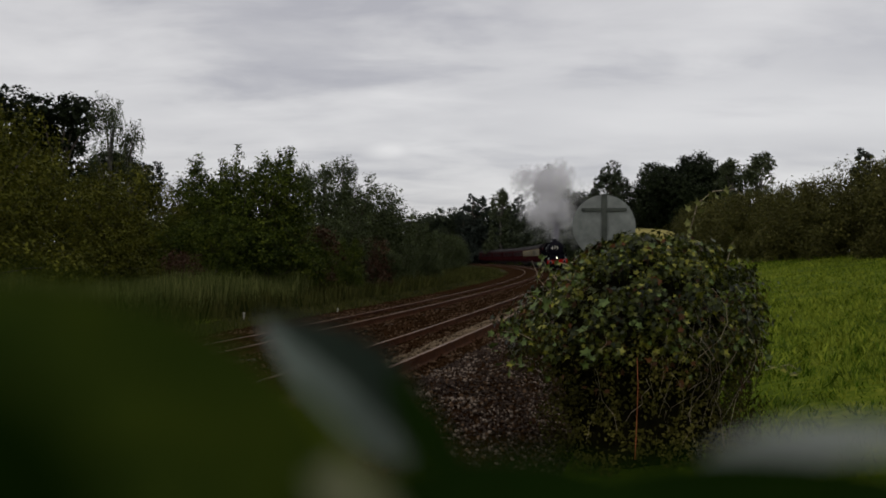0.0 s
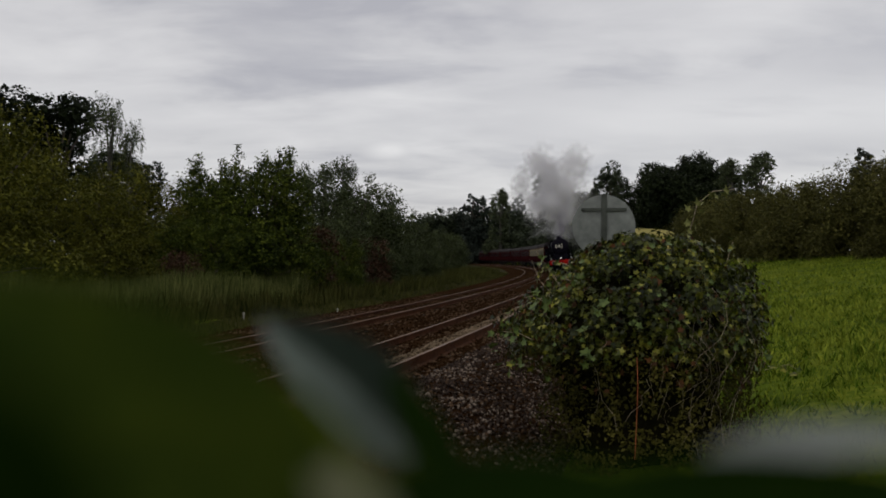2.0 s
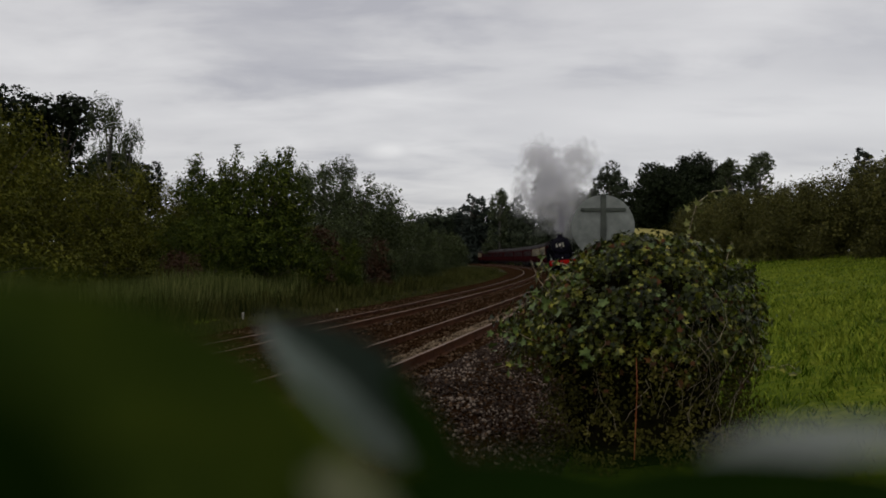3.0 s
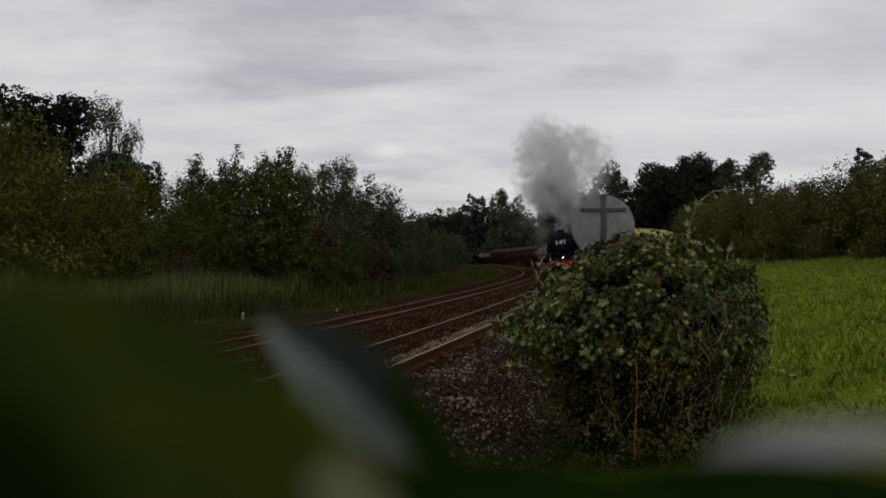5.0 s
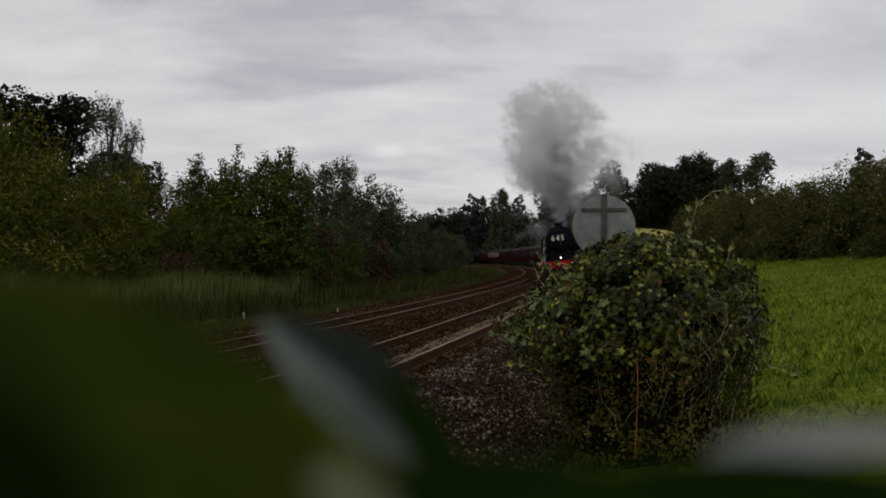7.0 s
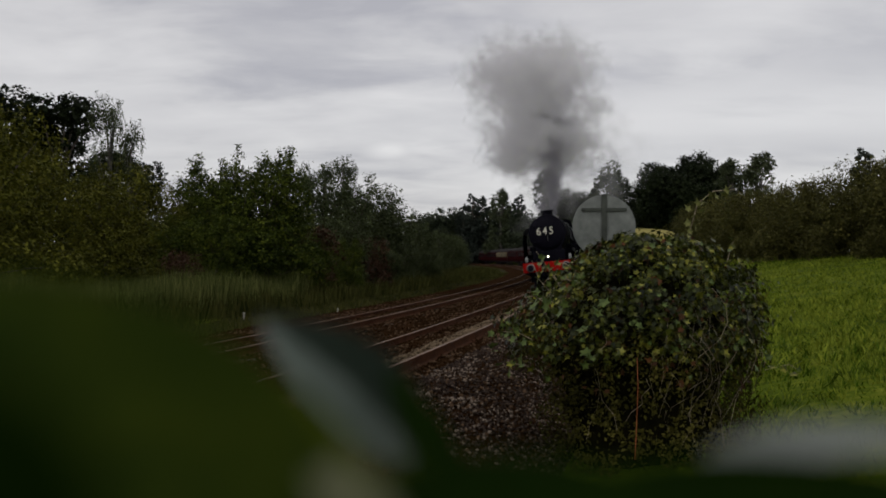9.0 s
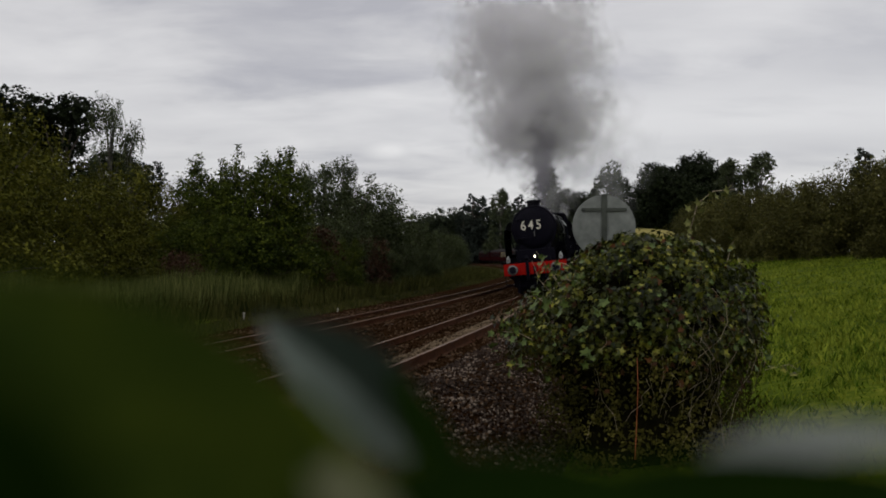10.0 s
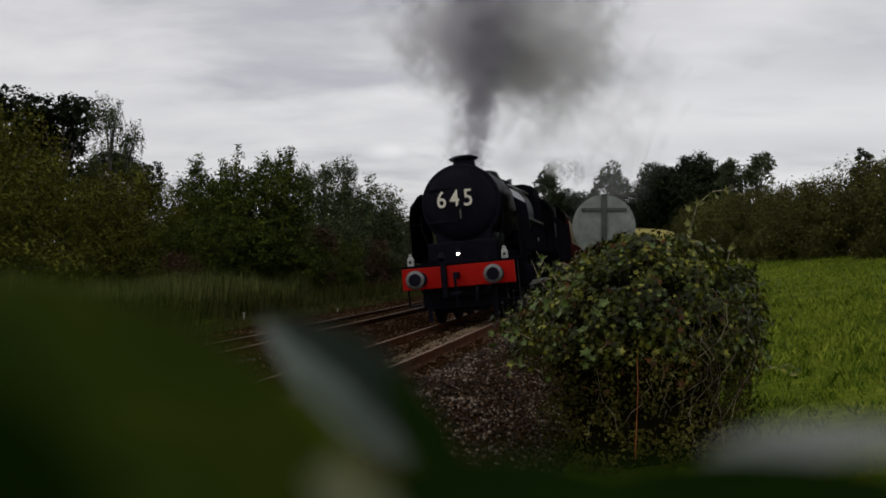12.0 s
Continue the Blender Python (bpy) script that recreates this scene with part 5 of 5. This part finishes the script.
def coach(cream):
    co = thing("passenger_coach", None, "maroon railway coach with a grey roof" + (" and cream upper sides" if cream else ""), "railway coach", group="coaches of the train")
    L = COACH_L
    bm = fresh()
    prof = [(1.30, 1.05), (1.40, 1.4), (1.41, 2.2), (1.36, 2.95), (1.30, 3.15)]
    ring = prof + [(-a, b) for a, b in prof[::-1]]
    r0 = [bm.verts.new((a, 0.3, b)) for a, b in ring]
    r1 = [bm.verts.new((a, L, b)) for a, b in ring]
    for i in range(len(ring)):
        j = (i + 1) % len(ring)
        bm.faces.new((r0[i], r0[j], r1[j], r1[i]))
    bm.faces.new(r0)
    bm.faces.new(r1[::-1])
    bmesh.ops.recalc_face_normals(bm, faces=bm.faces[:])
    part("body", bm, M_MAROON, co, "maroon coach body")
    bm = fresh()
    prof = [(1.32, 3.13), (1.22, 3.40), (0.90, 3.62), (0.45, 3.75), (0, 3.78)]
    ring = prof + [(-a, b) for a, b in prof[-2::-1]]
    r0 = [bm.verts.new((a, 0.25, b)) for a, b in ring]
    r1 = [bm.verts.new((a, L + 0.05, b)) for a, b in ring]
    for i in range(len(ring) - 1):
        bm.faces.new((r0[i], r0[i + 1], r1[i + 1], r1[i]))
    bm.faces.new(r0)
    bm.faces.new(r1[::-1])
    bm.faces.new((r0[0], r0[-1], r1[-1], r1[0]))
    bmesh.ops.recalc_face_normals(bm, faces=bm.faces[:])
    part("roof", bm, M_ROOF, co, "weathered grey roof")
    me = None
    for sx in (-1, 1):
        for i in range(8):
            y = 2.1 + i * 2.2
            bm = fresh()
            box(bm, -0.012, 0.012, -0.62, 0.62, -0.42, 0.42, 0.0)
            if me is None:
                w = part("window", bm, M_GLASS, co)
                me = w.data
            else:
                bm.free()
                w = new("window", me)
                w.parent = co
            w.matrix_basis = pose(sx * 1.395, y, 2.48, 0, -sx * 4, 0)
    if cream:
        for sx in (-1, 1):
            bm = fresh()
            side = [(1.418, 2.02), (1.418, 2.22), (1.372, 2.90), (1.345, 3.02)]
            a = [bm.verts.new((sx * x, 0.32, z)) for x, z in side]
            b = [bm.verts.new((sx * x, L - 0.02, z)) for x, z in side]
            for k in range(3):
                bm.faces.new((a[k], a[k + 1], b[k + 1], b[k]))
            bmesh.ops.recalc_face_normals(bm, faces=bm.faces[:])
            bmesh.ops.solidify(bm, geom=bm.faces[:], thickness=0.006)
            part("cream_panel", bm, M_CREAM, co, "cream painted upper side")
    bm = fresh()
    box(bm, -0.5, 0.5, 0.0, 0.3, 1.15, 3.2, 0.04)
    box(bm, -0.5, 0.5, L, L + 0.3, 1.15, 3.2, 0.04)
    part("gangway", bm, M_SOOT, co)
    bm = fresh()
    box(bm, -1.1, 1.1, 0.6, L - 0.4, 0.85, 1.06, 0.02)
    for y in (2.6, L - 2.6):
        for sx in (-1, 1):
            box(bm, sx * 0.98 - 0.05, sx * 0.98 + 0.05, y - 1.8, y + 1.8, 0.45, 0.75, 0.03)
    part("underframe", bm, M_SOOT, co)
    for y in (1.35, 3.85, L - 3.85, L - 1.35):
        for sx in (-0.75, 0.75):
            bm = fresh()
            lathe(bm, [(0.2, -0.05), (0.44, -0.06), (0.46, 0.0), (0.455, 0.07), (0.2, 0.05)], 20, ALONG_X)
            w = part("wheel", bm, M_SOOT, co)
            w.matrix_basis = pose(sx, y, 0.455)
    return co


# distance of the buffer beam along the line of sight, by time
_T = np.array([0.0, 3.0, 5.0, 7.0, 9.0, 9.5, 10.5, 11.5, 12.0])
_Y = np.array([113.0, 89.5, 75.0, 60.3, 44.3, 40.1, 32.0, 24.2, 20.1])
_COEF = np.polyfit(_T, [u_at(y) for y in _Y], 3)


def front_at(t):
    """Metres along the line of the locomotive's buffer beam."""
    return float(np.polyval(_COEF, t))


# ------------------------------------------------------------------ smoke


def fleck_cloud(name, seed, n, sigma, fleck, mat, stretch=1.0, cut=1.85):
    """A soft puff: a cloud of thin veils, each fading to its rim."""
    rng = np.random.default_rng(seed)
    p = rng.normal(size=(int(n * 1.6), 3))
    p = p[np.linalg.norm(p, axis=1) < cut][:n] * sigma * [1, 1, stretch]
    return veils(name, rng, p, fleck, mat)


def veils(name, rng, p, fleck, mat):
    n = len(p)
    q = rng.normal(size=(n, 3))
    q /= np.linalg.norm(q, axis=1, keepdims=True)
    e = np.cross(q, rng.normal(size=(n, 3)))
    e /= np.linalg.norm(e, axis=1, keepdims=True)
    g = np.cross(q, e)
    r = (fleck * rng.uniform(0.6, 1.25, n))[:, None]
    sides = 7
    rim = [p + r * (e * math.cos(k * math.tau / sides) + g * math.sin(k * math.tau / sides)) for k in range(sides)]
    v = np.stack([p] + rim, 1)
    i = np.arange(n)[:, None] * (sides + 1)
    faces = np.concatenate([i + [0, k, k % sides + 1] for k in range(1, sides + 1)])
    ob = soup(name, v, faces, mat)
    soft = ob.data.attributes.new("soft", "FLOAT", "POINT")
    soft.data.foreach_set("value", np.tile(np.array([1.0] + [0.0] * sides, dtype=np.float32), n))
    me = ob.data
    bpy.data.objects.remove(ob)
    return me


def billow(name, seed, n, radius, fleck, mat):
    """A rounded knot of smoke: veils spread evenly through a lumpy ball, so that its rim shows."""
    rng = np.random.default_rng(seed)
    d = rng.normal(size=(n, 3))
    d /= np.linalg.norm(d, axis=1, keepdims=True)
    lump = 1 + 0.28 * np.array([noise.noise(Vector(q) * 1.7 + Vector((seed, 0, 0))) for q in d])
    p = d * (radius * lump * rng.random(n) ** 0.42)[:, None] * [1, 1, 0.92]
    return veils(name, rng, p, fleck, mat)


def puff_rows(te, k, rng, spread, rise):
    """Rows of one puff: rides in the smokebox until te, then climbs from the chimney and drifts apart."""
    rows = []
    ang, rad, lift = rng.uniform(0, math.tau), math.sqrt(rng.random()) * spread, rng.uniform(0.40, 0.98)
    spin = rng.uniform(-25, 25)
    t = 0.0
    while t < te - 0.05:
        m = line_pose(front_at(t)) @ pose(0, 2.15, 2.62)
        rows.append((t, m))
        t += 0.5
    x0, y0, z0 = (line_pose(front_at(te)) @ Vector((0, 1.98, 3.55)))
    if te > 0:
        m = line_pose(front_at(te)) @ pose(0, 2.1, 2.66)
        rows.append((te - 0.03, m))
    t = max(te, 0.0) + (0.06 if te > 0 else 0)
    while True:
        age = t - te
        h = rise * lift * (1 - math.exp(-age / 1.05))
        s = (0.04 + 0.80 * (1 - math.exp(-(age / 1.0) ** 2))) * rad
        lag = 3.4 * (1 - math.exp(-age / 1.2))
        roll = 0.5 * math.sin(0.9 * age + k)
        q = line_pose(front_at(t), cant=0) @ Vector((s * math.cos(ang + 0.12 * age) - 0.2, 1.98 + lag + s * math.sin(ang + 0.12 * age), 3.5 + h + roll * min(1, age)))
        q.x += (x0 - (line_pose(front_at(te), cant=0) @ Vector((0, 1.98, 3.5))).x) * math.exp(-age * 2)
        rows.append((min(t, 12.0), pose(q.x, q.y, q.z, 0, 0, spin * t)))
        if t >= 12.0:
            break
        t += 0.12 if age < 0.3 else (0.3 if age < 1.5 else 0.7)
        t = min(t, 12.0)
    seen, out = set(), []
    for t, m in rows:
        if frame(t) not in seen:
            seen.add(frame(t))
            out.append((t, m))
    return out


def smoke():
    meshes = [fleck_cloud("smoke_puff", 200 + i, 24, 0.28, 0.36, M_SMOKEDARK if i < 2 else M_SMOKE, 1.0) for i in range(4)]
    rng = random.Random(9)
    made = []
    n = 170
    for k in range(n):
        te = -2.2 + 14.1 * (k + rng.random()) / n
        ob = new("smoke_puff", meshes[k % 4])
        tagged(ob, "grey coal smoke drifting up from the chimney", "smoke", group="smoke over the locomotive")
        made.append((ob, puff_rows(te, k, rng, 1.5 if k % 4 < 2 else 3.0, 7.6 if k % 4 < 2 else 9.6)))
    return made


def plume():
    """The broad body of the plume: large thin puffs that roll over slowly above the moving engine."""
    sizes = (1.15, 1.5, 1.85)
    meshes = [billow("smoke_cloud", 230 + i, 110, r, 0.42 * r, M_THIN) for i, r in enumerate(sizes)]
    wisp = fleck_cloud("smoke_cloud", 240, 22, 1.3, 1.1, M_WISP, 1.0, 2.1)
    rng = random.Random(21)
    made = []
    for k in range(50 + 14):
        trail = k >= 50
        ob = new("smoke_cloud", wisp if trail else meshes[k % 3])
        tagged(ob, "thin trailing haze of smoke behind the plume" if trail else "billow of grey smoke rolling above the locomotive", "smoke", group="smoke plume")
        bearing = math.tau * (k * 0.618 % 1.0)
        phase, pace, ring = math.tau * (k + rng.random()) / 50 * 7, rng.uniform(0.30, 0.5), rng.uniform(0.55, 1.0)
        back, low = (rng.uniform(5, 18), rng.uniform(-2.6, 0.6)) if trail else (3.5, 0.0)
        rows = []
        for j in range(25):
            t = 0.5 * j
            a = phase + pace * t
            up = math.sin(a)
            reach = (1.95 - 1.5 * math.cos(a) * ring) * (1 + 0.14 * up)
            lag = float(np.interp(t, [9.0, 12.0], [0.0, 3.0]))
            q = line_pose(front_at(t) + back + lag, cant=0) @ Vector((reach * math.cos(bearing + 0.05 * t) - 1.1 + 0.45 * lag + 1.3 * trail, reach * math.sin(bearing + 0.05 * t),
                                                                9.6 + low + 2.9 * up * (0.6 + 0.4 * ring)))
            rows.append((t, pose(q.x, q.y, q.z, 0, 0, 9 * t)))
        made.append((ob, rows))
    # the dark stem of the plume, pushed straight up from the chimney
    stem = [fleck_cloud("rising_smoke", 250 + i, 26, (0.15, 0.25, 0.38)[i], (0.20, 0.36, 0.52)[i], M_STEM, 1.5) for i in range(3)]
    for k in range(20):
        h = 0.04 + 0.25 * k
        ob = new("rising_smoke", stem[0 if k < 4 else (1 if k < 9 else 2)])
        tagged(ob, "dark column of smoke rising straight out of the chimney", "smoke", group="smoke column")
        sway, turn = rng.uniform(0, math.tau), rng.uniform(-30, 30)
        rows = []
        for j in range(25):
            t = 0.5 * j
            q = line_pose(front_at(t), cant=0) @ Vector((0.05 * h * math.sin(sway + 2.1 * t), 1.98 + 0.10 * h * h, 3.72 + h + 0.06 * math.sin(sway + 3 * t)))
            rows.append((t, pose(q.x, q.y, q.z, 0, 0, turn * t)))
        made.append((ob, rows))
    return made


def steam():
    """White steam blowing off the safety valves as the engine nears."""
    mesh = fleck_cloud("steam_puff", 260, 40, 0.18, 0.19, M_STEAM)
    rng = random.Random(12)
    made = []
    for k in range(14):
        te = 9.6 + 0.9 * k / 14
        ob = new("steam_puff", mesh)
        tagged(ob, "wisp of white steam over the firebox", "steam", group="steam from the safety valves")
        rows = [(0.5 * j, line_pose(front_at(0.5 * j)) @ pose(0, 8.3, 2.9)) for j in range(int(te * 2) + 1)]
        rows.append((te, line_pose(front_at(te)) @ pose(0, 8.3, 3.0)))
        side, up = rng.uniform(-0.5, 1.2), rng.uniform(0.1, 0.7)
        for j in range(1, 6):
            a = j * (12.0 - te) / 5
            g = 1 - math.exp(-a / 0.5)
            q = line_pose(front_at(te + a), cant=0) @ Vector((0.25 + side * g, 8.3 + 7.5 * a, 3.45 + up * g + 0.9 * a))
            rows.append((te + a, pose(q.x, q.y, q.z, 0, 0, 8 * j)))
        clean = {frame(t): (t, m) for t, m in rows}
        made.append((ob, [clean[f] for f in sorted(clean)]))
    return made


# ------------------------------------------------------------------ build
land()
stubble()
verge()
ballast_bed()
track(0.0, 0.0, "near railway track with rusty rails on stone ballast")
track(-TRACK_GAP, -FAR_DROP, "far railway track with rusty rails on stone ballast")
stones("ballast_stones", 33000, u_at(3), u_at(45), -6.0, 3.2, 0.028, M_STONE, 3, "brown and grey ballast stones between and beside the rails")
stones("shoulder_ballast", 17000, u_at(4), u_at(24), 1.25, 3.2, 0.020, M_GREYSTONE, 4, "greyer loose ballast on the shoulder beside the near track", 0.012)
stones("pale_ballast", 5200, u_at(3), u_at(60), 0.05, 0.66, 0.030, M_PALE, 8, "paler fresh ballast stones beside the outer rail", 0.02)
left_woods()
far_woods()
field_hedge()
blades("reed_grass", 34000, u_at(8), u_at(115), -12.5, -7.4, 0.70, 0.020, M_REED, 15, "tall dull reeds along the far side of the line", 0.24)
blades("reed_bed", 36000, u_at(12), u_at(35), -13.0, -8.8, 1.05, 0.013, M_TALLREED, 25, "tall pale green reed bed in front of the shrubs", 0.11, 1.1)
blades("verge_grass", 9000, u_at(10), u_at(110), -7.3, -6.2, 0.28, 0.014, M_REED, 19, "short rough grass at the edge of the ballast", 0.3)
blades("field_grass_tufts", 72000, u_at(15), u_at(85), 4.4, 24.5, 0.12, 0.016, M_BLADE, 17, "short green grass of the sloping field", 0.6, 1.15, clump=1.0)
blades("bank_grass", 66000, u_at(6), u_at(30), 4.2, 19.0, 0.11, 0.010, M_BLADE, 18, "fine short grass on the bank beside the bush", 0.6, 1.0, clump=1.0)
ivy_mound()
disc_sign()
marker_posts()
near_leaves()
LOCO, LOCO_WHEELS, RODS = locomotive()
TENDER, TENDER_WHEELS = tender()
COACHES = [coach(k in (0, 1, 7)) for k in range(11)]
PUFFS = smoke() + plume() + steam()


def motions():
    times = [0.5 * k for k in range(25)]
    walk(LOCO, [(t, line_pose(front_at(t) - 0.0)) for t in times])
    walk(TENDER, [(t, line_pose(front_at(t) + 11.5)) for t in times])
    for k, co in enumerate(COACHES):
        back = 19.9 + k * (COACH_L + 0.62)

        def chord(t):
            a = on_line(front_at(t) + back)
            b = on_line(front_at(t) + back + COACH_L)
            return pose(a[0], a[1], 0, 0, -CANT, math.degrees(math.atan2(b[1] - a[1], b[0] - a[0])) - 90)
        walk(co, [(t, chord(t)) for t in times])
    fine = [0.1 * k for k in range(121)]
    for hub, r, y in LOCO_WHEELS + TENDER_WHEELS:
        walk(hub, [(t, Matrix.Translation((0, y, r)) @ Matrix.Rotation((front_at(0) - front_at(t)) / r, 4, "X")) for t in fine])
    for i, rod in enumerate(RODS):
        rows = []
        for t in fine:
            a = (front_at(0) - front_at(t)) / 1.03 + i * math.pi / 2
            rows.append((t, pose(0, 7.2 + 0.33 * math.cos(a), 1.03 + 0.33 * math.sin(a))))
        walk(rod, rows)
    for ob, rows in PUFFS:
        walk(ob, rows)


motions()
